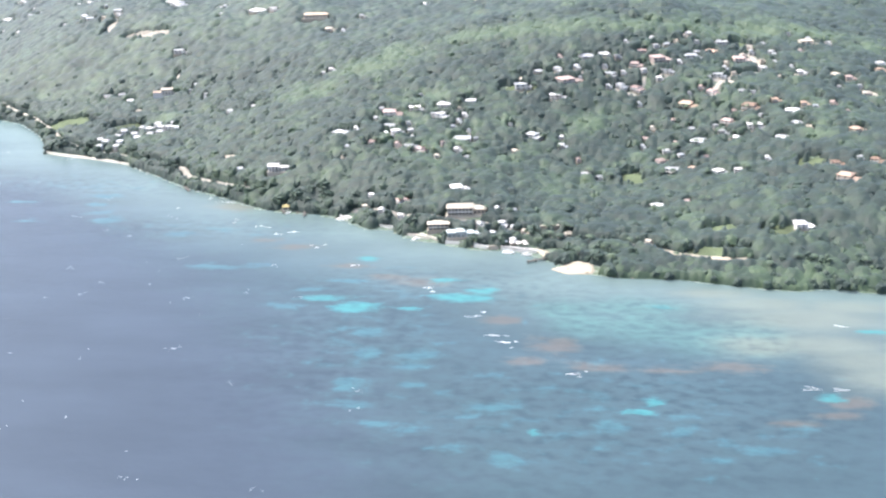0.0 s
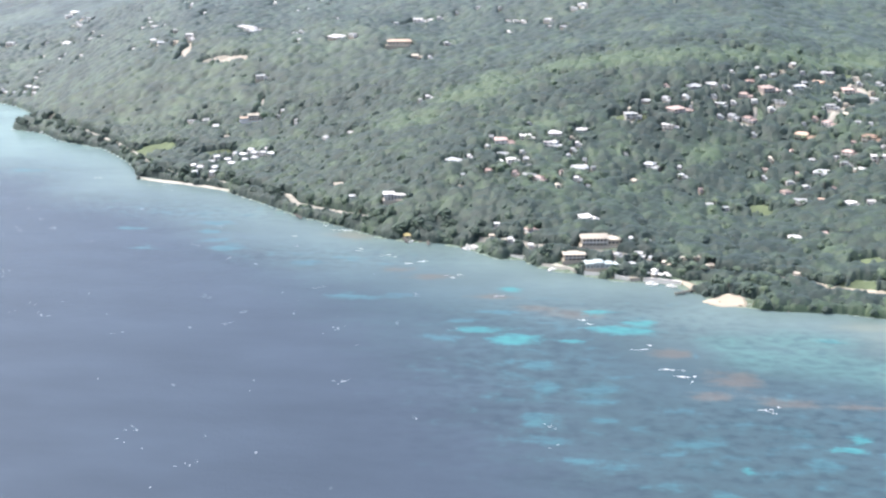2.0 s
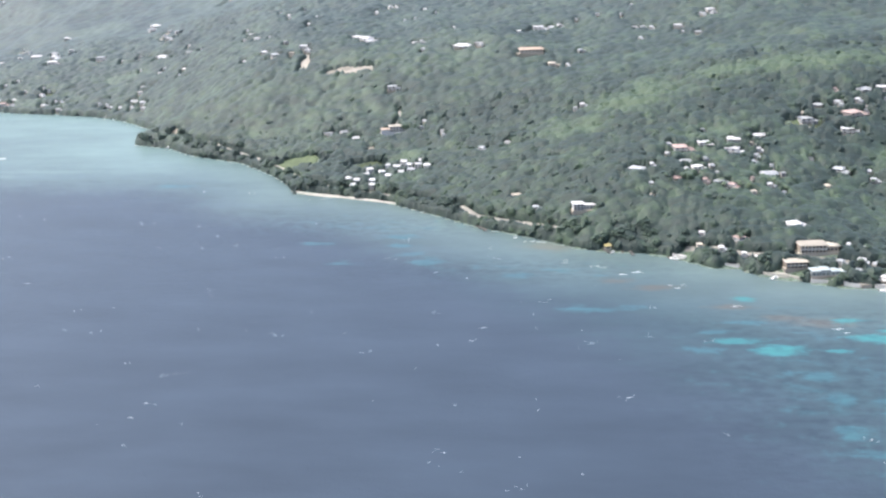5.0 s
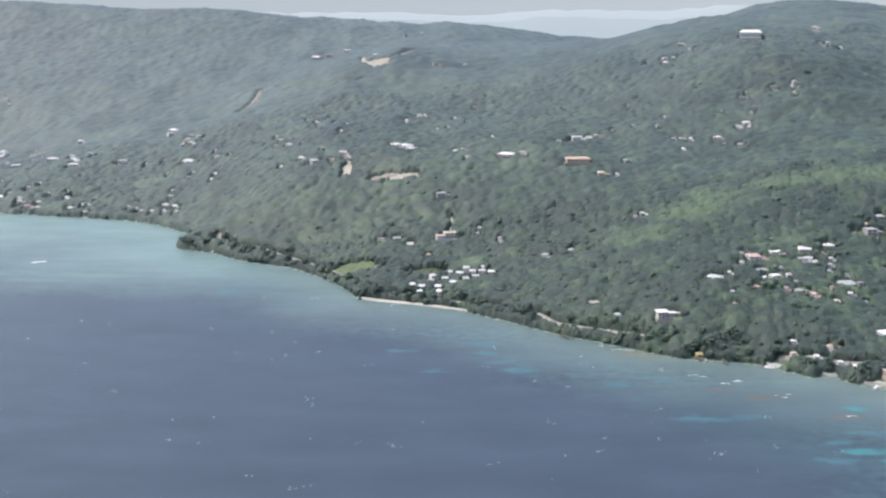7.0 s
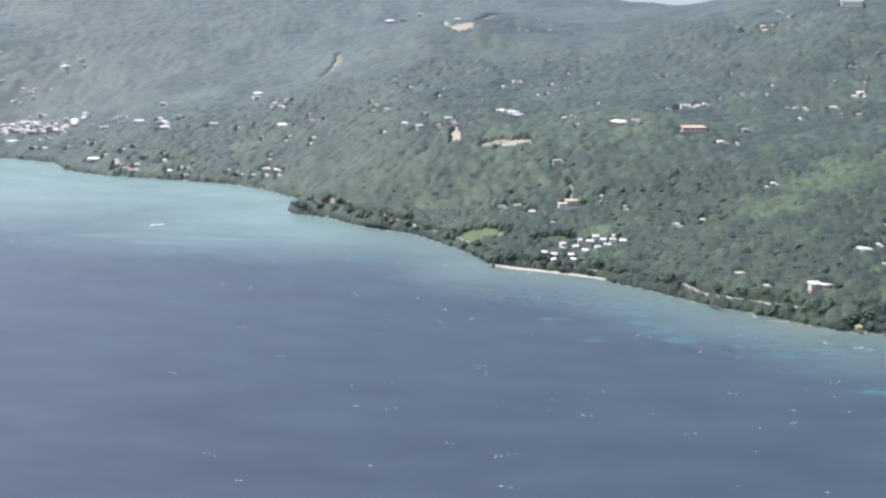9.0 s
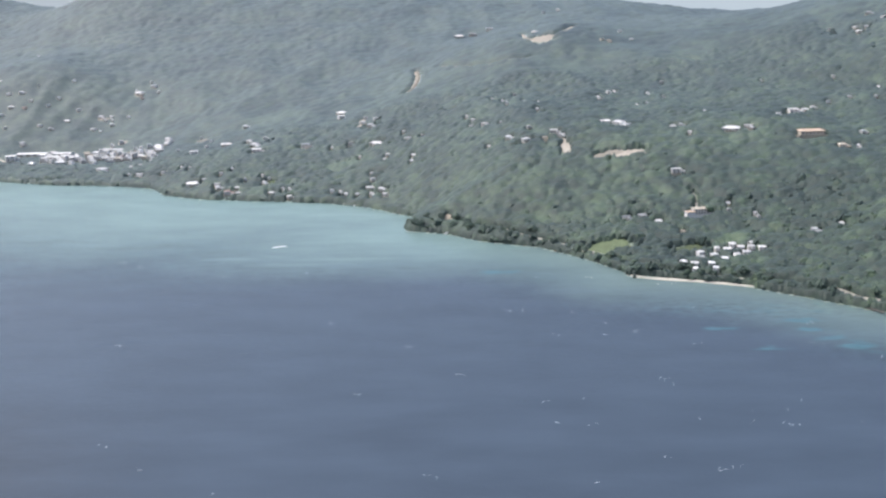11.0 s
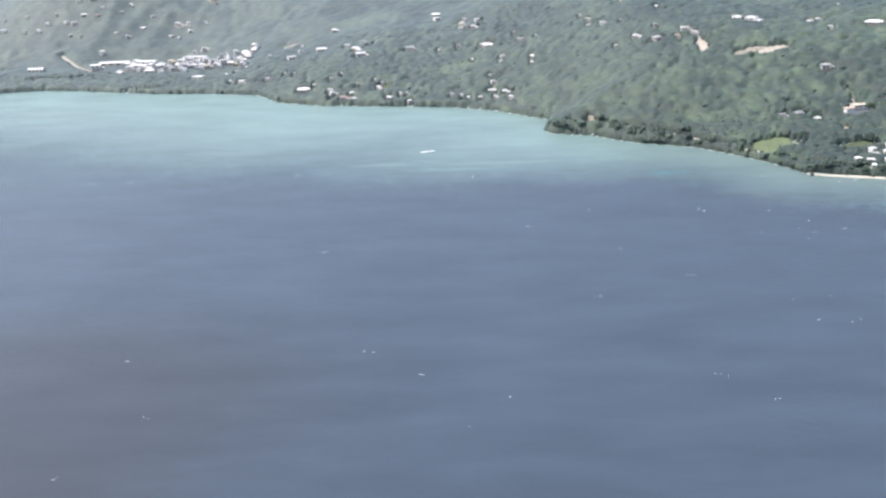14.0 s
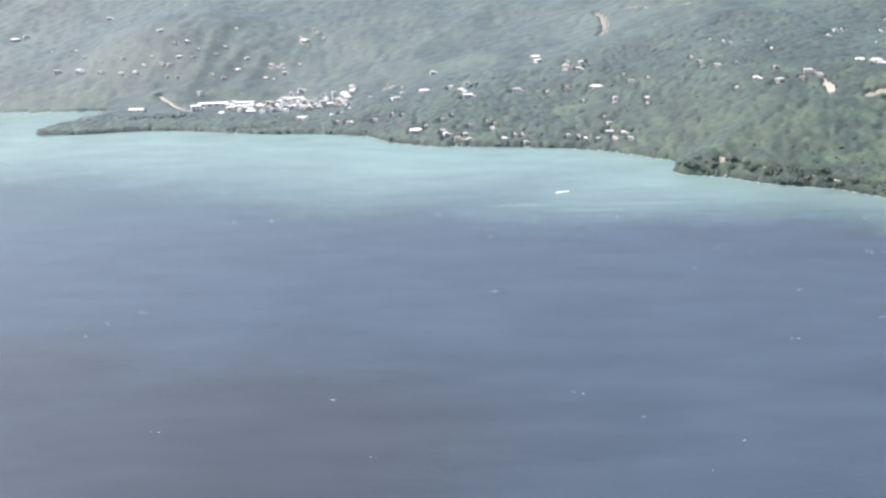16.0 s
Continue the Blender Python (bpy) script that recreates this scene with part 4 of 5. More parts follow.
for hx, hy, wide, kind in HOUSES:
    kind = "w" if hy > 1040 and kind in "gr" else kind
    if kind == "w" and hy < 780 and house_rng.random() < 0.45:
        kind = house_rng.choice("gggcgr")
    elif kind in "proc" and hy > 780 and house_rng.random() < 0.75:
        kind = "w"
    hy = hy - 16 if hx < -770 and 1040 < hy < 1130 else hy
    form = 0 if kind in "tW" else house_rng.choice((0, 1, 2, 2) if kind in "wcg" else (0, 1, 1))
    s = max(wide, 3.4) / 15.0 * (0.88 if hy < 1000 else 1.0)
    outer = hy > 1130 or (hy > 1000 and hx > -770)
    s *= 0.75 if outer else 1.0
    sz = (1.5 if hy > 1000 and not outer else 1.0) * min(max(s * 0.72, 0.36), 0.55) * (0.7 if kind == "t" else 1.0) if kind != "W" else 1.0
    z = min(h1(hx + ox, hy + oy) for ox, oy in ((0, 0), (-4 * s, -3 * s), (4 * s, -3 * s)))
    m = pose(hx, hy, z + (1.7 if hy > 1000 and not outer else 0.9 if outer else 1.5 if hy > 740 else 0.8), 0, 0, house_rng.uniform(-38, 38) if kind != "W" else house_rng.uniform(-8, 8)) @ Matrix.Diagonal((s, min(s * 1.1, 0.95), sz, 1))
    key = (kind, form, hy > 1000)
    if key not in first:
        first[key] = house(*key)
        tagged(first[key], group="houses of the far town" if hy > 1000 else "houses on the hillsides")
        first[key].matrix_basis = m
    else:
        ob = first[key]
        keep_scale = ob.scale.copy()
        twin = copy_thing(ob, m @ Matrix.Diagonal((1 / keep_scale.x, 1 / keep_scale.y, 1 / keep_scale.z, 1)))


def at(x, y, turn=0.0, up=0.0, size=(1, 1, 1)):
    return pose(x, y, max(h1(x, y), 0.0) + up, 0, 0, turn) @ Matrix.Diagonal((*size, 1))


# the hotel above the shore road
hotel = thing("hotel", "cream two-storey hotel with a wide overhanging roof", "hotel", "", at(-54.7, 486, 6, 0.3, (0.48, 0.5, 0.5)))
part("plinth", Shape().box(0, 0, -6, 42, 17, 6.2), WALLS["cream"], hotel)
part("wall", Shape().box(-6, 0, 0.2, 26, 13, 7.2), WALLS["peach"], hotel)
part("wing", Shape().box(13.5, 1.0, 0.2, 13, 12, 5.4), WALLS["peach"], hotel)
part("roof", Shape().box(-6, -0.3, 7.4, 29, 16, 0.6).hip(-6, 0, 8.0, 26, 13, 1.1, 0.6, 0.05), ROOFS["cream"], hotel)
part("wing_roof", Shape().box(14, 0.6, 5.6, 15, 15, 0.5), ROOFS["cream"], hotel)
gallery = part("gallery", Shape().box(-6, -7.6, 3.6, 27, 2.2, 0.3), DECK, hotel)
part("rail", Shape().box(-6, -8.6, 3.9, 27, 0.12, 0.9), DECK, gallery)
for k in range(8):
    part("column", Shape().box(-18.6 + 3.6 * k, -8.4, 0.2, 0.5, 0.5, 7.2), DECK, hotel)
for s in range(2):
    for k in range(7):
        part("window", Shape().box(-16.8 + 3.6 * k, -6.54, 0.9 + 3.6 * s, 2.2, 0.16, 2.1), GLASS, hotel)
for k in range(3):
    part("window", Shape().box(9.6 + 3.9 * k, -5.04, 1.4, 2.4, 0.16, 2.2), GLASS, hotel)

# villas on the sea wall
villa = thing("villa", "tan flat-roofed villa beside a stone terrace", "villa", "", at(-67.2, 475, 8, 0.2, (0.48, 0.5, 0.48)))
part("plinth", Shape().box(0, 0, -5, 24, 13, 5.2), STONE, villa)
part("wall", Shape().box(0, 0, 0.2, 21, 10, 6), WALLS["peach"], villa)
part("roof", Shape().box(0, 0, 6.2, 23.5, 12.5, 0.5), ROOFS["cream"], villa)
part("balcony", Shape().box(0, -5.8, 3.1, 20, 1.8, 0.25), DECK, villa)
for s in range(2):
    for k in range(5):
        part("window", Shape().box(-8 + 4 * k, -5.04, 0.8 + 3 * s, 2.3, 0.16, 1.8), GLASS, villa)

shore_house = thing("shore_house", "grey-green boarded house with several gabled roofs on the sea wall", "house", "", at(-53.8, 468, 10, 0.2, (0.48, 0.5, 0.44)))
part("plinth", Shape().box(0, 0, -5, 36, 11, 5.1), STONE, shore_house)
for x, w, h in ((-13, 9, 5.4), (-3.5, 9, 6.2), (6, 9, 4.2), (14.5, 7, 3.4)):
    wing = part("wing", Shape().box(x, 0, 0.1, w - 0.3, 9, h), WALLS["teal"], shore_house)
    part("roof", Shape().hip(x, 0, h + 0.1, w + 0.6, 10.2, 2.0, 0.35), ROOFS["teal"], wing)
    for k in range(2):
        part("window", Shape().box(x - 1.9 + 3.8 * k, -4.54, 1.0, 1.7, 0.16, 1.6), GLASS, wing)

for x, y, w, d, t, mat, label in ((-76.8, 472, 14.4, 4.3, -22, PALE_SAND, "pale tan stone terrace jutting into the sea"), (-71.0, 470, 12.5, 1.9, -38, PALE_SAND, "pale stone sea wall below a villa"),
                                  (-54.2, 462, 16.3, 1.9, -10, DECK, "white sea wall before the grey-green house"), (-44.6, 459, 6.7, 2.9, -20, DECK, "small white walled terrace on the water"),
                                  (-38.4, 458, 5.8, 2.9, 10, STONE, "small tan walled terrace on the water"), (-26.4, 456, 17.3, 3.4, -14, DECK, "long white boat deck by the water"),
                                  (-118, 496, 6.7, 3.4, -38, DECK, "white stone landing by the water"), (-126, 501, 4.8, 2.4, -30, DECK, "white stone landing by the water"),
                                  (-95.0, 484, 7.7, 3.4, -20, DECK, "white landing with pale paving")):
    terrace = thing("terrace", label, "terrace", "", pose(x, y, 0, 0, 0, t))
    part("slab", Shape().box(0, 0, -3, w, d, 4.4), mat, terrace)
    part("parapet", Shape().box(0, -d / 2 + 0.2, 1.4, w, 0.3, 0.6).box(-w / 2 + 0.2, 0, 1.4, 0.3, d - 0.8, 0.6), mat, terrace)
    for k in range(3):
        part("step", Shape().box(w / 2 + 0.15 + 0.3 * k, 0, -3, 0.3, 1.4, 4.1 - 0.3 * k), mat, terrace)


def jetty(x, y, turn, length, label):
    ob = thing("jetty", label, "jetty", "", pose(x, y, 0, 0, 0, turn))
    plank = Shape().box(0, 0, 0, 0.9, 1.3, 0.14).mesh("plank", WOOD)
    post = Shape().tube([(0, 0, -5), (0, 0, 1.6)], [0.2, 0.17]).mesh("post", WOOD)
    for k in range(int(length)):
        part("plank", plank, None, ob).location = (k + 0.5, 0, 1.0)
    for k in range(0, int(length) + 1, 4):
        for s in (-0.66, 0.66):
            part("post", post, None, ob).location = (k, s, 0)
    part("beam", Shape().box(length / 2, -0.5, 0.8, length, 0.2, 0.2).box(length / 2, 0.5, 0.8, length, 0.2, 0.2), WOOD, ob)
    return ob


jetty(-11.5, 447, -150, 12, "dark wooden jetty beside the small beach")
jetty(-222, 543, -55, 10, "dark wooden jetty below the coast road")
jetty(-155, 506, -60, 6, "short wooden jetty at the yellow kiosk")
jetty(-142, 504, -80, 7, "low dark wooden jetty on the shore")

kiosk = thing("kiosk", "small yellow-roofed kiosk on the shore", "kiosk", "", at(-153, 507, 15, 0.2, (0.5, 0.5, 0.6)))
part("wall", Shape().box(0, 0, -1, 6, 4.5, 3.8), WALLS["cream"], kiosk)
part("roof", Shape().hip(0, 0, 2.8, 8, 6.4, 1.8, 0.25), YELLOW, kiosk)
part("hatch", Shape().box(0, -2.3, 0.9, 3.4, 0.14, 1.2), GLASS, kiosk)

# white stepped guest house above the road
guest = thing("guest_house", "white stepped three-storey guest house in the trees", "guest house", "", at(-164, 539, 10, 0.3, (0.46, 0.5, 0.36)))
part("plinth", Shape().box(0, 0, -7, 30, 14, 7.2), STONE, guest)
part("wall", Shape().box(-7.5, 0, 0.2, 12, 10, 9).box(6, 1.5, 0.2, 16, 8, 6), WALLS["white"], guest)
part("roof", Shape().box(-7.5, -0.3, 9.2, 14, 12, 0.4), ROOFS["white"], guest)
part("wing_roof", Shape().box(6.6, 1.2, 6.2, 18, 10, 0.4), ROOFS["white"], guest)
for s in range(3):
    slab = part("balcony", Shape().box(-7.5, -5.8, 2.9 + 2.9 * s - 2.7, 12, 1.6, 0.2), DECK, guest)
    for k in range(3):
        part("window", Shape().box(-11.5 + 4 * k, -5.04, 0.7 + 3 * s, 2.2, 0.16, 1.8), GLASS, guest)
for s in range(2):
    for k in range(4):
        part("window", Shape().box(0.5 + 3.7 * k, -2.54, 0.9 + 3 * s, 2.0, 0.16, 1.5), GLASS, guest)

# the large cream villa on its slope
manor = thing("manor", "large cream villa with stepped wings and an orange-cream roof", "villa", "", at(-286, 691, 12, 0.8, (0.5, 0.5, 0.52)))
part("plinth", Shape().box(0, 0, -9, 40, 13, 9.2), WALLS["white"], manor)
part("wall", Shape().box(3, 2, 0.2, 22, 11, 7).box(-13, -1, 0.2, 12, 9, 4).box(17, -1, 0.2, 8, 9, 4), WALLS["white"], manor)
part("roof", Shape().hip(3, 2, 7.2, 24, 13, 1.3, 0.6), ROOFS["cream"], manor)
part("wing_roof", Shape().hip(-13, -1, 4.2, 13.4, 10.6, 0.9, 0.5), ROOFS["peach"], manor)
part("wing_roof", Shape().hip(17.4, -1, 4.2, 9.4, 10.6, 0.9, 0.4), ROOFS["peach"], manor)
part("gallery", Shape().box(3, -4.6, 3.3, 20, 2.2, 0.3), DECK, manor)
for k in range(6):
    part("column", Shape().box(-6.5 + 3.8 * k, -5.4, 0.2, 0.45, 0.45, 6.8), DECK, manor)
for s in range(2):
    for k in range(5):
        part("window", Shape().box(-5 + 4 * k, -3.54, 0.8 + 3.4 * s, 2.2, 0.16, 2.0), GLASS, manor)

# the long house on the ridge and the orange hall below it
ridge = thing("ridge_house", "long white house high on the forested ridge", "house", "", at(-18.2, 990, -6, 0.8, (0.5, 0.5, 0.8)))
part("plinth", Shape().box(0, 0, -10, 40, 13, 10.1), STONE, ridge)
part("wall", Shape().box(0, 0, 0.1, 36, 11, 6), WALLS["white"], ridge)
part("roof", Shape().hip(0, 0, 6.1, 40, 14, 3.0, 0.7), ROOFS["white"], ridge)
for k in range(8):
    part("window", Shape().box(-15.4 + 4.4 * k, -5.54, 1.4, 2.4, 0.16, 2.4), GLASS, ridge)
hall = thing("hall", "large low building with an orange-tan roof on bare ground", "hall", "", at(-194, 766, 5, 0.5, (0.5, 0.5, 0.6)))
part("plinth", Shape().box(0, 0, -9, 42, 20, 9.2), EARTH, hall)
part("wall", Shape().box(0, 1, 0.2, 34, 14, 4.4), WALLS["cream"], hall)
part("roof", Shape().hip(0, 1, 4.6, 37, 17, 1.8, 0.7), ROOFS["peach"], hall)
for k in range(6):
    part("window", Shape().box(-13.5 + 5.4 * k, -6.04, 1.6, 2.0, 0.16, 1.2), GLASS, hall)

# terraced apartments behind the long beach
flat = thing("apartment_block", "white terraced apartment house with small gables and balconies", "apartments", "apartments behind the beach", at(-296, 624, 10, 0.9, (0.46, 0.48, 0.5)))
part("plinth", Shape().box(0, 0, -6, 10, 10, 6.1), STONE, flat)
part("wall", Shape().box(0, 0, 0.1, 9, 8.6, 6.6), WALLS["white"], flat)
part("roof", Shape().hip(0, 0, 6.7, 9.3, 9.1, 1.4, 0.5), ROOFS["white"], flat)
for s in range(2):
    slab = part("balcony", Shape().box(0, -5.0, 0.1 + 3.2 * s, 8.6, 1.5, 0.2), DECK, flat)
    part("rail", Shape().box(0, -5.7, 0.3 + 3.2 * s, 8.6, 0.1, 0.9), DECK, slab)
    for x in (-2.4, 2.4):
        part("window", Shape().box(x, -4.34, 0.6 + 3.2 * s, 2.3, 0.16, 2.0), GLASS, flat)
FLATS = ((-291, 616, 6), (-287, 630, 12), (-282, 622, 0), (-278, 635, 8), (-274, 625, -6), (-270, 634, 4), (-264, 633, -4), (-301, 617, 16), (-284, 637, 10), (-274, 640, 0), (-258, 630, -8), (-295, 633, 14), (-307, 622, 20), (-268, 627, 10), (-290, 608, -12), (-302, 609, 8), (-262, 638, 14))
flat_rng = random.Random(3)
for x, y, t in FLATS:
    copy_thing(flat, at(x, y, t + flat_rng.uniform(-22, 22), 0.9, (flat_rng.uniform(0.7, 1.15), 1, flat_rng.uniform(0.65, 1.0))))


# ---- boats ----
def boat(x, y, turn, size, label):
    ob = thing("boat", label, "boat", "boats on the shore", pose(x, y, 0.0, 0, 0, turn) @ Matrix.Scale(size * 0.55, 4))
    hull = Shape().add([(-3, -1, -0.2), (2, -1, -0.2), (3.6, 0, -0.1), (2, 1, -0.2), (-3, 1, -0.2), (-3.1, -1.25, 0.8), (2.2, -1.25, 0.9), (4.2, 0, 1.1), (2.2, 1.25, 0.9), (-3.1, 1.25, 0.8)],
                       [(0, 1, 6, 5), (1, 2, 7, 6), (2, 3, 8, 7), (3, 4, 9, 8), (4, 0, 5, 9), (5, 6, 7, 8, 9), (4, 3, 2, 1, 0)])
    part("hull", hull, HULL, ob)
    part("cabin", Shape().box(0.3, 0, 0.85, 2.4, 1.7, 1.1, 0.85), HULL, ob)
    part("windscreen", Shape().box(1.3, 0, 1.2, 0.5, 1.5, 0.5, 0.9), GLASS, ob)
    part("motor", Shape().box(-3.2, 0, 0.3, 0.5, 0.5, 0.9), WOOD, ob)
    return ob


for x, y, t, s, label in ((-86.4, 477, 20, 1.2, "small white motor boat moored off a landing"), (-121, 494, -30, 1.3, "white motor boat beside a stone landing"), (-31.7, 453, -14, 1.5, "white motor boat beside the long deck"),
                          (-23.0, 451, -20, 1.3, "white motor boat beside the long deck"), (-77.8, 468, 30, 1.2, "white motor boat below a stone terrace"), (-151, 503, 40, 1.0, "white motor boat at the kiosk jetty"),
                          (-523, 813, 10, 1.6, "white motor boat moored in the bay"), (-537, 820, 0, 1.5, "white motor boat moored in the bay"), (-547, 825, -8, 1.5, "white motor boat moored in the bay"), (-458, 722, 0, 1.5, "white motor boat below the wooded point")):
    boat(x, y, t, s, label)


# white parasols on the boat deck
for k, (x, y) in enumerate(((-33.5, 459.6), (-30.2, 458.9), (-27.0, 458.2), (-23.6, 457.3), (-29.0, 461.4), (-24.6, 460.2))):
    shade = thing("parasol", "white garden parasol on the boat deck", "parasol", "parasols on the deck", pose(x, y, 1.38, 0, 0, 17 * k))
    part("pole", Shape().tube([(0, 0, 0), (0, 0, 2.3)], [0.04, 0.035]), WOOD, shade)
    part("foot", Shape().tube([(0, 0, 0), (0, 0, 0.1)], [0.3, 0.28], 8), STONE, shade)
    part("canopy", Shape().tube([(0, 0, 1.9), (0, 0, 2.05), (0, 0, 2.5)], [1.5, 1.4, 0.05], 8), DECK, shade)



# ---- trees ----
def ball(level):
    bm = bmesh.new()
    bmesh.ops.create_icosphere(bm, subdivisions=level, radius=1.0)
    bm.verts.index_update()
    v = np.array([p.co[:] for p in bm.verts])
    f = np.array([[p.index for p in q.verts] for q in bm.faces])
    bm.free()
    return v, f


BALL1 = ball(1)
low = BALL1[0][:, 2:3] < -0.1
DOME = (np.where(low, BALL1[0] * (1.45, 1.45, 1.9), BALL1[0]), BALL1[1])      # a crown that hangs down to the next ones
LIGHT_RIDGES = [(-117, 662, 19.2, 16.3), (-162, 633, 21.1, 12.5), (-138, 649, 21.1, 14.4), (-8.6, 668, 28.8, 11), (26.4, 670, 28.8, 10), (8.6, 578, 10.6, 7.7), (-39.4, 672, 24.0, 11),
               (168, 656, 12.5, 6.7), (120, 540, 9.6, 6.7), (-657, 1100, 21.6, 12.0), (-559, 900, 19.2, 5.8), (-274, 648, 10.6, 5.8), (-72.0, 671, 19.2, 6.7), (70, 669, 30, 10), (112, 672, 30, 10), (150, 670, 30, 10)]
CLEAR = [(p[1], p[2] - (p[4] * 0.3 if p[0] == "bare_ground" else 0), p[3] * (1.3 if p[0] == "beach" else 0.98), p[4] * (1.3 if p[0] == "beach" else 1.25 if p[0] == "bare_ground" else 0.95)) for p in PATCHES]


TOWN_GROUND = [(hx, hy - 6, wide * 0.6 + 6, 16) for hx, hy, wide, kind in HOUSES if hy > 1000]


def bare(x, y):
    """True where no forest tree stands: houses and the ground before them, roads, clearings, beaches."""
    out = np.zeros(x.shape, bool)
    for hx, hy, wide, kind in HOUSES:
        if hy > 1000:
            continue
        near = (np.abs(x - hx) < 26) & (np.abs(y - hy) < 29)
        rx, far = max(wide, 4) * 0.52 + 0.3, max(hy - 480, 0)
        q = ((x[near] - hx) / rx) ** 2 + ((y[near] - (hy - 0.9 - 0.006 * far)) / (3.3 + 0.007 * far)) ** 2 < 1 + 0.5 * waves_of(x[near], y[near], 5, 77)
        out[np.flatnonzero(near)[q]] = True
    for hx, hy, rx, ry in [(fx, fy - 1.4, 3.4, 3.6) for fx, fy, _ in FLATS] + list(((-77, 469, 9.0, 4.5), (-71, 467, 7.0, 3.5), (-118, 494, 7.0, 4.0), (-95, 481, 5.0, 3.5), (-45, 457, 8.0, 3.5), (-54.7, 484, 11.0, 6.5), (-67.2, 472, 7.4, 5.5), (-53.8, 465, 9.2, 5.0), (-164, 536, 8.0, 5.6), (-286, 688, 10.5, 6.0), (-18.2, 982, 12.5, 14.4), (-194, 761, 12, 8.5), (-153, 506, 3.8, 4.3), (-26.4, 456, 9.6, 4.8), (-14.4, 451, 9.6, 4.8))):
        out |= ((x - hx) / rx) ** 2 + ((y - hy) / ry) ** 2 < 1
    for name, line, width, *_ in ROADS:
        wide = name in ("road_village", "road_lane", "road_ridge", "track")
        out |= gap(x, y + (2.0 if wide else 0.9), line) < width * 0.5 + (1.8 if wide else 0.9 if name == "road_coast_west" else 1.1)
    for cx, cy, rx, ry in CLEAR:
        out |= ((x - cx) / rx) ** 2 + ((y - cy) / ry) ** 2 < 1 + 0.6 * waves_of(x, y, 9, 8)
    out |= gap(x, y, [(-274, 586), (-310, 600), (-339, 610)]) < 2.4
    return out


def grove_rise(x, y):
    """How much taller the trees of a grove stand than the rest."""
    return np.clip(0.5 + 0.6 * waves_of(x, y, 26, 41) + 0.45 * waves_of(x, y, 62, 42), -0.3, 2.0)


def scrub(x, y):
    """Low pale scrub and grass between the groves, 0 to 1."""
    return np.clip(0.9 * waves_of(x, y, 42, 51) + 0.6 * waves_of(x, y, 110, 52) - 0.85, 0, 1) * np.clip((y - 520) / 60, 0, 1)


def canopy(name, x0, x1, y0, y1, step, size, base, clumps, seed, mat, label, extra=None, lo=0.7, squash=0.62, tall=1.5):
    """Forest over a stretch of land: crowns of jagged clumps, joined into one sheet of stuff."""
    rng = np.random.RandomState(seed)
    gx, gy = np.meshgrid(np.arange(x0, x1, step), np.arange(y0, y1, step * 0.87))
    gx[1::2] += step / 2
    x, y = gx.ravel() + rng.uniform(-0.5, 0.5, gx.size) * step, gy.ravel() + rng.uniform(-0.5, 0.5, gx.size) * step
    keep = (x > -640 - 0.56 * y) & (x < 0.34 * y + 29)
    x, y = x[keep], y[keep]
    d = signed(x, y, SHORE)
    keep = (d > lo) & ~bare(x, y)
    if extra is not None:
        keep &= extra(x, y, d)
    keep &= rng.uniform(0, 1, x.size) < 1 - 1.1 * scrub(x, y)
    x, y = x[keep], y[keep]
    z = height(x, y)
    bv, bf = base
    r = size * np.exp(rng.normal(-0.04, 0.27, x.size))
    rise = grove_rise(x, y)
    vs, fs, count = [], [], 0
    for c in range(clumps):
        a = rng.uniform(0, 2 * np.pi, x.size)
        o = rng.uniform(0.35, 1.05, x.size)
        rr = r * rng.uniform(0.4, 0.9, x.size)
        cx, cy = x + np.cos(a) * r * o, y + np.sin(a) * r * o
        cz = z + (tall + 0.5 * (r - size) + 0.7 * rise) * rng.uniform(0.6, 1.2, x.size)
        spin = rng.uniform(0, 2 * np.pi, x.size)
        jag = rng.uniform(0.68, 1.32, (x.size, len(bv)))
        px, py = bv[:, 0] * jag, bv[:, 1] * jag
        X = cx[:, None] + rr[:, None] * (px * np.cos(spin)[:, None] - py * np.sin(spin)[:, None])
        Y = cy[:, None] + rr[:, None] * (px * np.sin(spin)[:, None] + py * np.cos(spin)[:, None])
        Z = cz[:, None] + rr[:, None] * bv[:, 2] * jag * squash
        vs.append(np.stack([X, Y, Z], -1).reshape(-1, 3))
        fs.append((bf[None] + (count + np.arange(x.size) * len(bv))[:, None, None]).reshape(-1, 3))
        count += x.size * len(bv)
    me = mesh_of(name, np.concatenate(vs), np.concatenate(fs), mat, False)
    tone = np.tile(np.repeat(0.2 + 0.6 * rng.uniform(0, 1, x.size) + 1.0 * blobs(x, y, LIGHT_RIDGES), len(bv)), clumps)
    me.attributes.new("crown", "FLOAT", "POINT").data.foreach_set("value", tone.astype(np.float32))
    return tagged(new(name, me), label, "forest", "", "stuff")


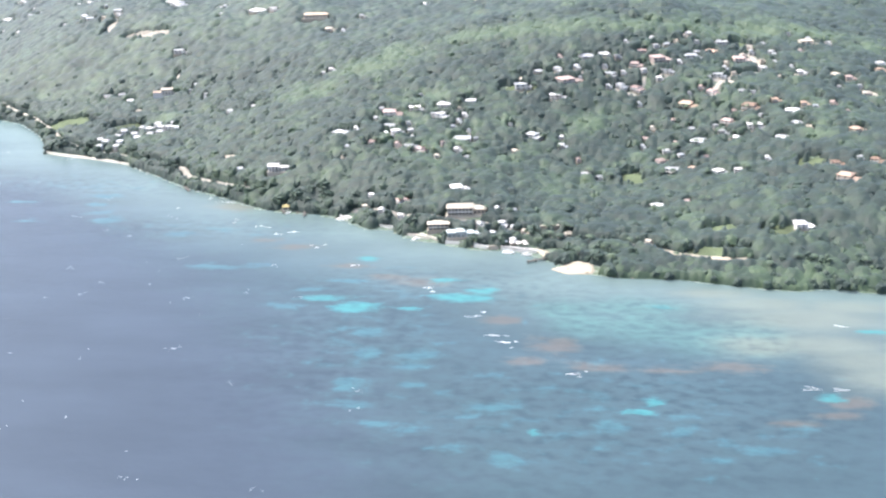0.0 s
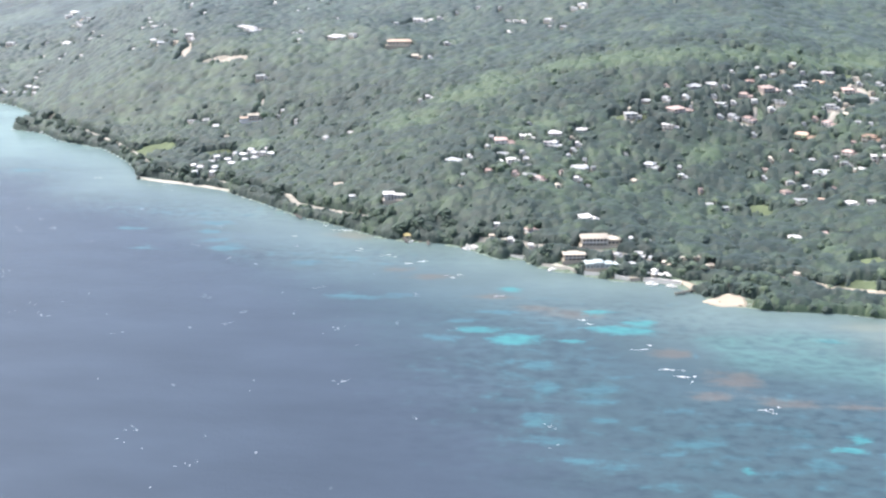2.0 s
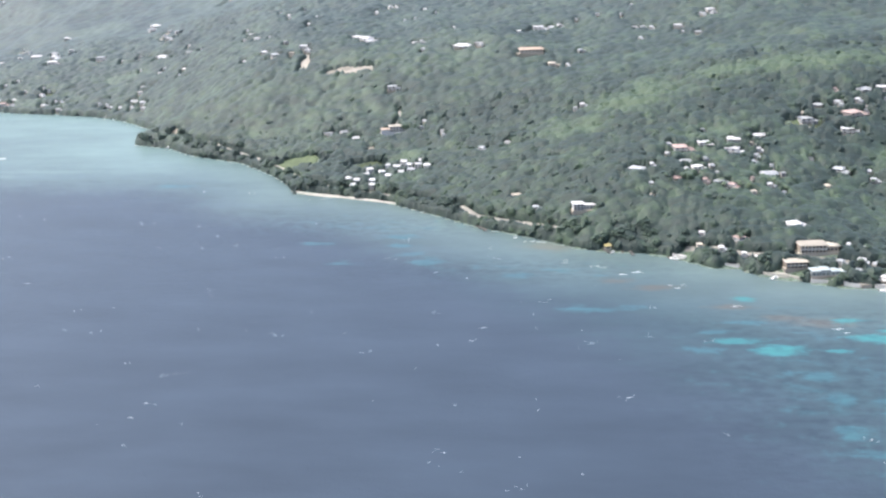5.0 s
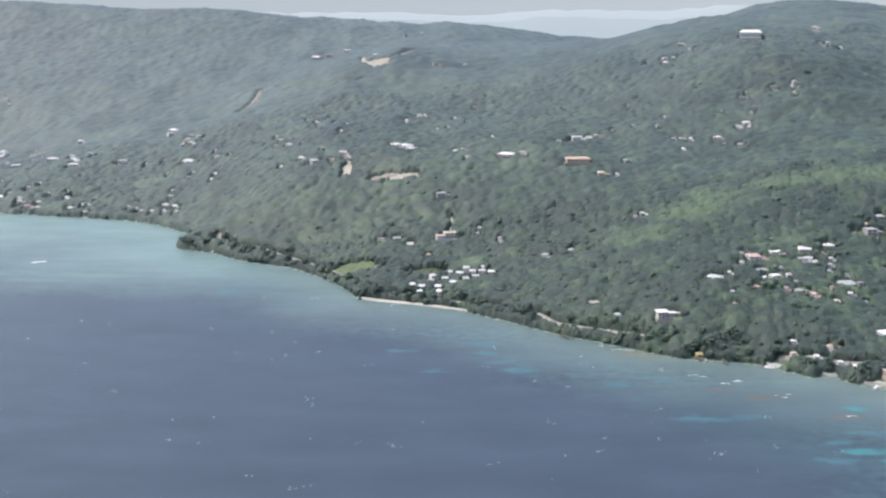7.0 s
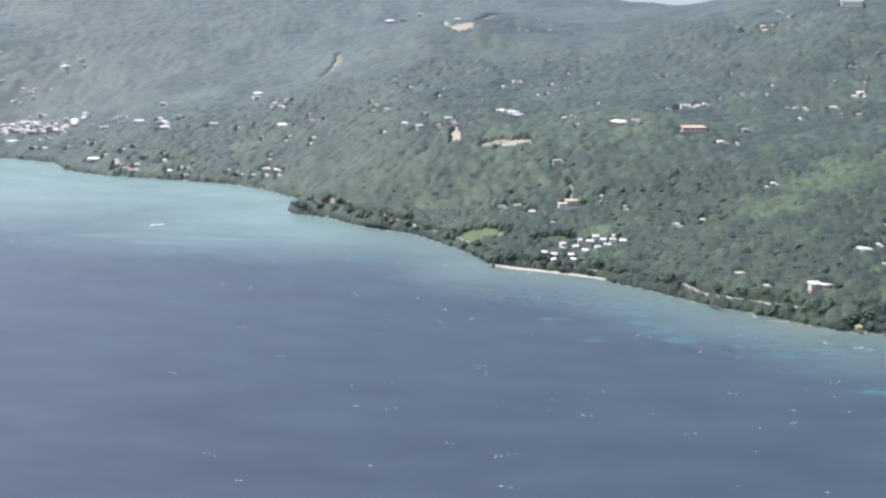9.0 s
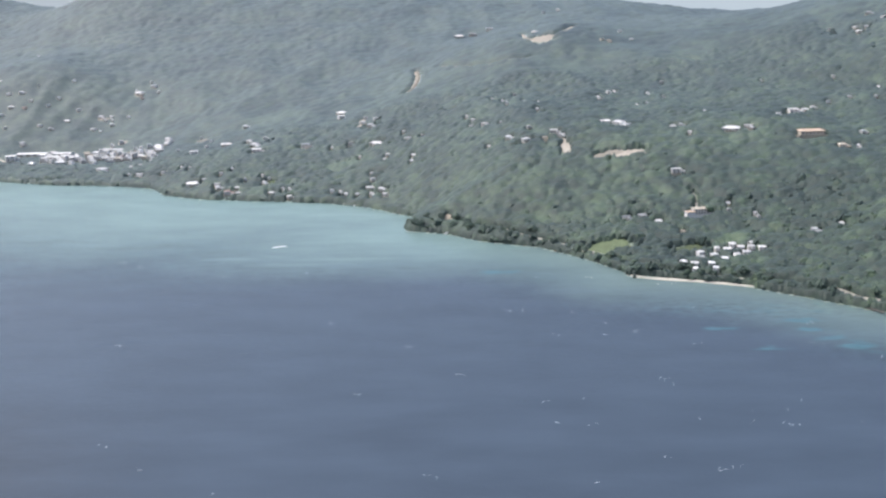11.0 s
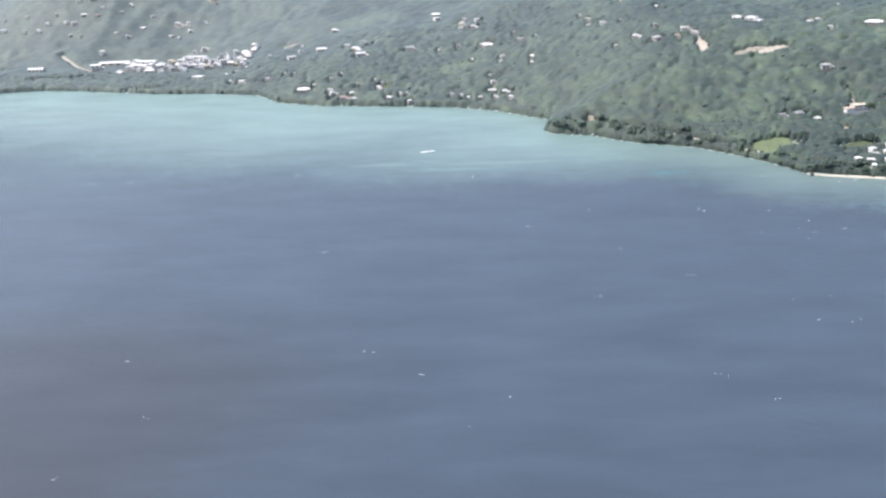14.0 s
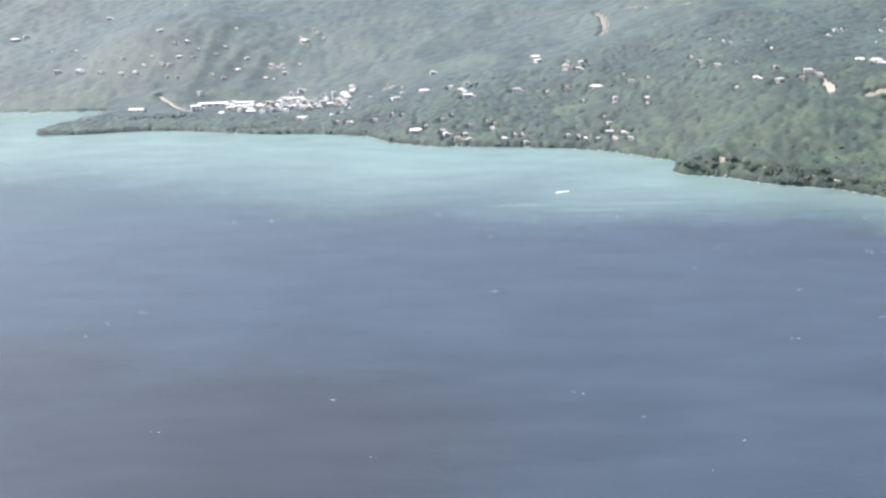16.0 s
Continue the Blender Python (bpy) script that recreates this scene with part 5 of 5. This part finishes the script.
def crowns(name, x0, x1, y0, y1, grid, cell, rise, seed, mat, label, ok=None, lo=0.7):
    """A closed forest roof: one sheet of rounded crowns of uneven size and height, open where nothing grows."""
    xs, ys = np.arange(x0, x1, grid), np.arange(y0, y1, grid)
    x, y, quads = sheet(xs, ys, None)
    table = np.random.RandomState(seed).uniform(0, 1, (4, 512, 512))
    x = x + (table[0][(x / grid).astype(int) % 512, (y / grid).astype(int) % 512] - 0.5) * grid * 0.6
    y = y + (table[1][(x / grid).astype(int) % 512, (y / grid).astype(int) % 512] - 0.5) * grid * 0.6
    ci, cj = np.floor(x / cell).astype(int), np.floor(y / cell).astype(int)
    top, tone = np.zeros(x.shape), np.zeros(x.shape)
    for di in (-1, 0, 1):
        for dj in (-1, 0, 1):
            a, b = (ci + di) % 512, (cj + dj) % 512
            px, py = (ci + di + table[0][a, b]) * cell, (cj + dj + table[1][a, b]) * cell
            r = cell * (0.62 + 0.62 * table[2][a, b])
            q = 1 - ((x - px) ** 2 + (y - py) ** 2) / (r * r)
            h = rise * (0.45 + 0.8 * table[3][a, b]) * np.sqrt(np.maximum(q, 0))
            tone = np.where(h > top, (table[2] + table[3] * 0.7)[b, a] / 1.7, tone)
            top = np.maximum(top, h)
    tone = tone + 1.0 * blobs(x, y, LIGHT_RIDGES) + 0.45 * scrub(x, y)
    d = signed(x, y, SHORE)
    grown = (d > lo) & ~bare(x, y)
    if ok is not None:
        grown &= ok(x, y, d)
    tone = np.where(grown, tone, 0.6)
    rough = table[2][(x * 3.1).astype(int) % 512, (y * 3.7).astype(int) % 512] * 0.35 * rise
    z = height(x, y) + np.where(grown, (0.4 + 0.2 * rise + 0.7 * grove_rise(x, y) + top + rough) * (1 - 0.5 * scrub(x, y)) * (1 - 0.8 * np.minimum(blobs(x, y, TOWN_GROUND), 1)), -0.6)
    z -= np.clip((y0 + 16 - y) / 16, 0, 1) * 6      # the near edge dips under the next stretch of forest
    use = grown[quads].any(1)
    me = mesh_of(name, np.stack([x, y, z], 1), quads[use], mat, True)
    me.attributes.new("crown", "FLOAT", "POINT").data.foreach_set("value", tone.astype(np.float32))
    return tagged(new(name, me), label, "forest", "", "stuff")


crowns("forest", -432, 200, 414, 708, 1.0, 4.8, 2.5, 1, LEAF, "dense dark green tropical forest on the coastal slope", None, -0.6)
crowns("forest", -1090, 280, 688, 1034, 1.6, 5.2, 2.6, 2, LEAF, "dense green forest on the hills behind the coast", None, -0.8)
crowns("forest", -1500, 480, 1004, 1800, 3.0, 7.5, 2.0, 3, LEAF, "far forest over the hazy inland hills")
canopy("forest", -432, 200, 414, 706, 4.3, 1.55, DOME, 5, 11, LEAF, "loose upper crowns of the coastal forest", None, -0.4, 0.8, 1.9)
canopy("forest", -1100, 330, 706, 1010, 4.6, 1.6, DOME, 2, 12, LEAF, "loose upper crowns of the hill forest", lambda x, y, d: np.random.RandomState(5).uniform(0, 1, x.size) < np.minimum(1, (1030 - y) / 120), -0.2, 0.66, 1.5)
crowns("mangrove", 8, 200, 405, 436, 0.8, 4.2, 2.2, 4, MANGROVE, "low pale green mangrove along the water", lambda x, y, d: d < 10.5, -0.8)
crowns("mangrove", -1078, -854, 955, 1104, 1.7, 4.0, 1.8, 5, LEAF_TREE, "low mangrove on the flat spit", lambda x, y, d: d < 19, -0.6)
crowns("mangrove", -500, -446, 715, 787, 1.2, 3.0, 2.6, 6, LEAF_TREE, "dark low trees covering the small point", lambda x, y, d: d < 11, -0.8)


def leafy(ob, value):
    """Sets the tone of a tree's crown."""
    ob.data.attributes.new("crown", "FLOAT", "POINT").data.foreach_set("value", np.full(len(ob.data.vertices), value, np.float32))


def broadleaf(seed, tall):
    rng = random.Random(seed)
    ob = thing("tree", "round-crowned green broadleaf tree near the shore", "tree", "trees along the shore")
    trunk = Shape().tube([(0, 0, -1), (0.1, 0, tall * 0.3), (0.25, 0.1, tall * 0.62)], [0.42, 0.32, 0.18])
    for k in range(4):
        a = k * 1.6 + rng.random()
        trunk.tube([(0.1, 0, tall * 0.36), (math.cos(a) * tall * 0.14, math.sin(a) * tall * 0.14, tall * 0.52), (math.cos(a) * tall * 0.3, math.sin(a) * tall * 0.3, tall * 0.68)], [0.16, 0.12, 0.05], 5)
    part("trunk", trunk, BARK, ob)
    crown = Shape()
    bv, bf = BALL1
    for k in range(24):
        a, q, u = rng.uniform(0, 6.283), rng.uniform(0, 1) ** 0.5, rng.uniform(0.0, 1.0)
        r = tall * rng.uniform(0.10, 0.19)
        c = (math.cos(a) * q * tall * 0.42 * (1.15 - u * 0.5), math.sin(a) * q * tall * 0.42 * (1.15 - u * 0.5), tall * (0.5 + 0.42 * u))
        crown.add([(c[0] + p[0] * r * rng.uniform(0.7, 1.3), c[1] + p[1] * r * rng.uniform(0.7, 1.3), c[2] + p[2] * r * rng.uniform(0.6, 1.1)) for p in bv], [tuple(int(i) for i in q3) for q3 in bf])
    leafy(part("crown", crown, LEAF_TREE, ob), 0.45)
    return ob


def palm(seed, tall):
    rng = random.Random(seed)
    reach = tall * 0.42
    ob = thing("palm_tree", "tall slim coconut palm with drooping fronds", "palm", "palms by the shore and houses")
    lean = rng.uniform(0.2, 0.8)
    pts = [(lean * u * u, 0, -1 + (tall + 1) * u) for u in (0, 0.25, 0.5, 0.75, 1)]
    part("trunk", Shape().tube(pts, [0.17, 0.13, 0.11, 0.1, 0.09]), BARK, ob)
    crown = Shape()
    for k in range(13):
        a, e = k * 2.399, rng.uniform(0.1, 0.9)
        c, s = math.cos(a), math.sin(a)
        rib = [(lean + c * reach * u, s * reach * u, tall + e * 1.1 * u - 1.7 * u * u) for u in (0, 0.35, 0.7, 1)]
        w = (0.1, 0.36, 0.3, 0.05)
        v = []
        for p, q in zip(rib, w):
            v += [(p[0] - s * q, p[1] + c * q, p[2] - q * 0.35), p, (p[0] + s * q, p[1] - c * q, p[2] - q * 0.35)]
        crown.add(v, [(3 * j + i, 3 * j + i + 1, 3 * j + i + 4, 3 * j + i + 3) for j in range(3) for i in range(2)])
    leafy(part("crown", crown, PALM, ob), 0.55)
    return ob


tree_rng = np.random.RandomState(12)
line = way(SHORE_EAST[3:] + SHORE_WEST[:8], 4.4)
spots = []
for p in line:
    for _ in range(3):
        x, y = p.x + tree_rng.uniform(-4, 4), p.y + tree_rng.uniform(0, 15)
        spots.append((x, y))
for _ in range(60):
    spots.append((tree_rng.uniform(-15, 29), tree_rng.uniform(444, 463)))
sx, sy = np.array(spots).T
sd = signed(sx, sy, SHORE)
okay = ((sx < -125) | (sx > 0) | (np.arange(sx.size) % 2 == 0)) & (sd > 1.2) & (sd < 20) & ~bare(sx, sy) & ~((sx > 19) & (sd < 10))
sx, sy, sz = sx[okay], sy[okay], height(sx, sy)[okay]
protos = []
for k, (x, y, z) in enumerate(zip(sx, sy, sz)):
    s = tree_rng.uniform(0.75, 1.25)
    m = pose(x, y, z, 0, 0, tree_rng.uniform(0, 360)) @ Matrix.Scale(s, 4)
    palms = (x > -40 and tree_rng.rand() < 0.5) or tree_rng.rand() < 0.12
    have = [q for q in protos if ("palm" in q.name) == bool(palms)]
    if len(have) < (2 if palms else 4):
        ob = palm(40 + k, 4.6 + 0.7 * (k % 3)) if palms else broadleaf(20 + k, 4.6 + 0.6 * (k % 4))
        ob.matrix_basis = m
        ob["first_scale"] = s
        protos.append(ob)
    else:
        ob = have[k % len(have)]
        copy_thing(ob, m @ Matrix.Scale(1 / ob["first_scale"], 4))

palms_made = [q for q in protos if "palm" in q.name]
village = VILLAGE + EAST_LOWER + SHORE_HOUSES
for k in range(64):
    hx, hy, *_ = village[tree_rng.randint(len(village))]
    x, y = hx + tree_rng.uniform(-9, 9), hy - tree_rng.uniform(2.5, 6)
    ob = palms_made[k % len(palms_made)]
    copy_thing(ob, pose(x, y, h1(x, y) + 0.8, 0, 0, tree_rng.uniform(0, 360)) @ Matrix.Scale(tree_rng.uniform(0.8, 1.25) / ob["first_scale"], 4))

# ---- foam: breakers on the reefs, whitecaps, the rocky edge ----
def flecks(name, spots, label, mat=FOAM, up=0.12):
    shape = Shape()
    rng = random.Random(len(spots))
    for x, y, length, wide, turn in spots:
        n = 7
        c, s = math.cos(radians(turn)), math.sin(radians(turn))
        top, low = [], []
        for k in range(n):
            u = k / (n - 1) * 2 - 1
            w = wide * math.sqrt(max(1 - u * u, 0.02)) * rng.uniform(0.5, 1.2)
            px, py = u * length / 2, rng.uniform(-0.3, 0.3) * wide
            for row, o in ((top, w / 2), (low, -w / 2)):
                row.append((x + px * c - (py + o) * s, y + px * s + (py + o) * c, up + rng.uniform(0, 0.25)))
        shape.add(top + low, [(n + k, n + k + 1, k + 1, k) for k in range(n - 1)])
    return tagged(new(name, shape.mesh(name, mat)), label, "foam", "", "stuff")


foam_rng = random.Random(5)
breakers = []
for x, y, count, sx_, sy_ in ((-64.8, 409, 2, 4.8, 1.4), (-103, 436, 3, 3.8, 1.4), (-40.8, 385, 3, 3.4, 1.4), (-30.2, 367, 3, 4.3, 1.4), (-25.0, 359, 4, 4.8, 1.4), (1.0, 336, 4, 5.3, 1.9), (86.9, 331, 5, 5.8, 1.9), (-124, 456, 3, 4.3, 1.4), (-144, 473, 3, 4.3, 1.4),
                              (-158, 482, 3, 4.3, 1.4), (-190, 517, 4, 4.8, 1.4), (-202, 526, 3, 3.8, 1.4), (-173, 490, 3, 3.8, 1.4), (103, 384, 2, 3.8, 1.4), (-574, 691, 2, 2.9, 1.0), (-319, 595, 2, 3.8, 1.0), (-500, 1150, 3, 8, 2)):
    for k in range(count):
        breakers.append((x + foam_rng.uniform(-sx_, sx_), y + foam_rng.uniform(-sy_ * 2, sy_ * 2), foam_rng.uniform(1.2, sx_ * 1.1 + 0.6), foam_rng.uniform(0.18, 0.5), foam_rng.uniform(-25, 15)))
breakers.append((-573, 692, 10.5, 2.2, 22))
flecks("breakers", breakers, "white water breaking over the reefs")
caps = []
for k in range(480):
    x, y = foam_rng.uniform(-1010, 125), foam_rng.uniform(200, 720)
    if signed(np.array([x]), np.array([y]), SHELF)[0] < 29 and (k % 4 == 0 or x > -400):
        caps.append((x, y, 0.4 + 2.4 * foam_rng.random() ** 3, foam_rng.uniform(0.12, 0.36), foam_rng.uniform(-20, 25)))
        for _ in range(foam_rng.choice((0, 0, 1, 3))):
            caps.append((x + foam_rng.uniform(-4, 4), y + foam_rng.uniform(-2.5, 2.5), foam_rng.uniform(0.3, 1.3), foam_rng.uniform(0.1, 0.22), foam_rng.uniform(-20, 25)))
flecks("whitecaps", caps, "small scattered whitecaps on the open sea")

# rocks round the beach and along the shore
rock_rng = random.Random(9)
rock_v, rock_f = BALL1
for k in range(70):
    if k < 22:
        a = math.pi + k / 21 * math.pi
        x, y = 1 + 10.5 * math.cos(a), 434.5 + 5 * math.sin(a)
    else:
        p = line[rock_rng.randrange(20, len(line) - 6)]
        x, y = p.x + rock_rng.uniform(-1.5, 1.5), p.y + rock_rng.uniform(-1.5, 1)
    r = rock_rng.uniform(0.25, 0.5) if k < 22 else rock_rng.uniform(0.4, 1.1)
    rock = Shape().add([(p[0] * r * rock_rng.uniform(0.7, 1.3), p[1] * r * rock_rng.uniform(0.7, 1.2), p[2] * r * rock_rng.uniform(0.5, 0.8)) for p in rock_v], [tuple(int(i) for i in q) for q in rock_f])
    ob = new("rock", rock.mesh("rock", CORAL))
    ob.location = (x, y, max(h1(x, y), -0.3) + 0.1)
    tagged(ob, "weathered brown coral rock at the water's edge", "rock", "rocks along the shore")
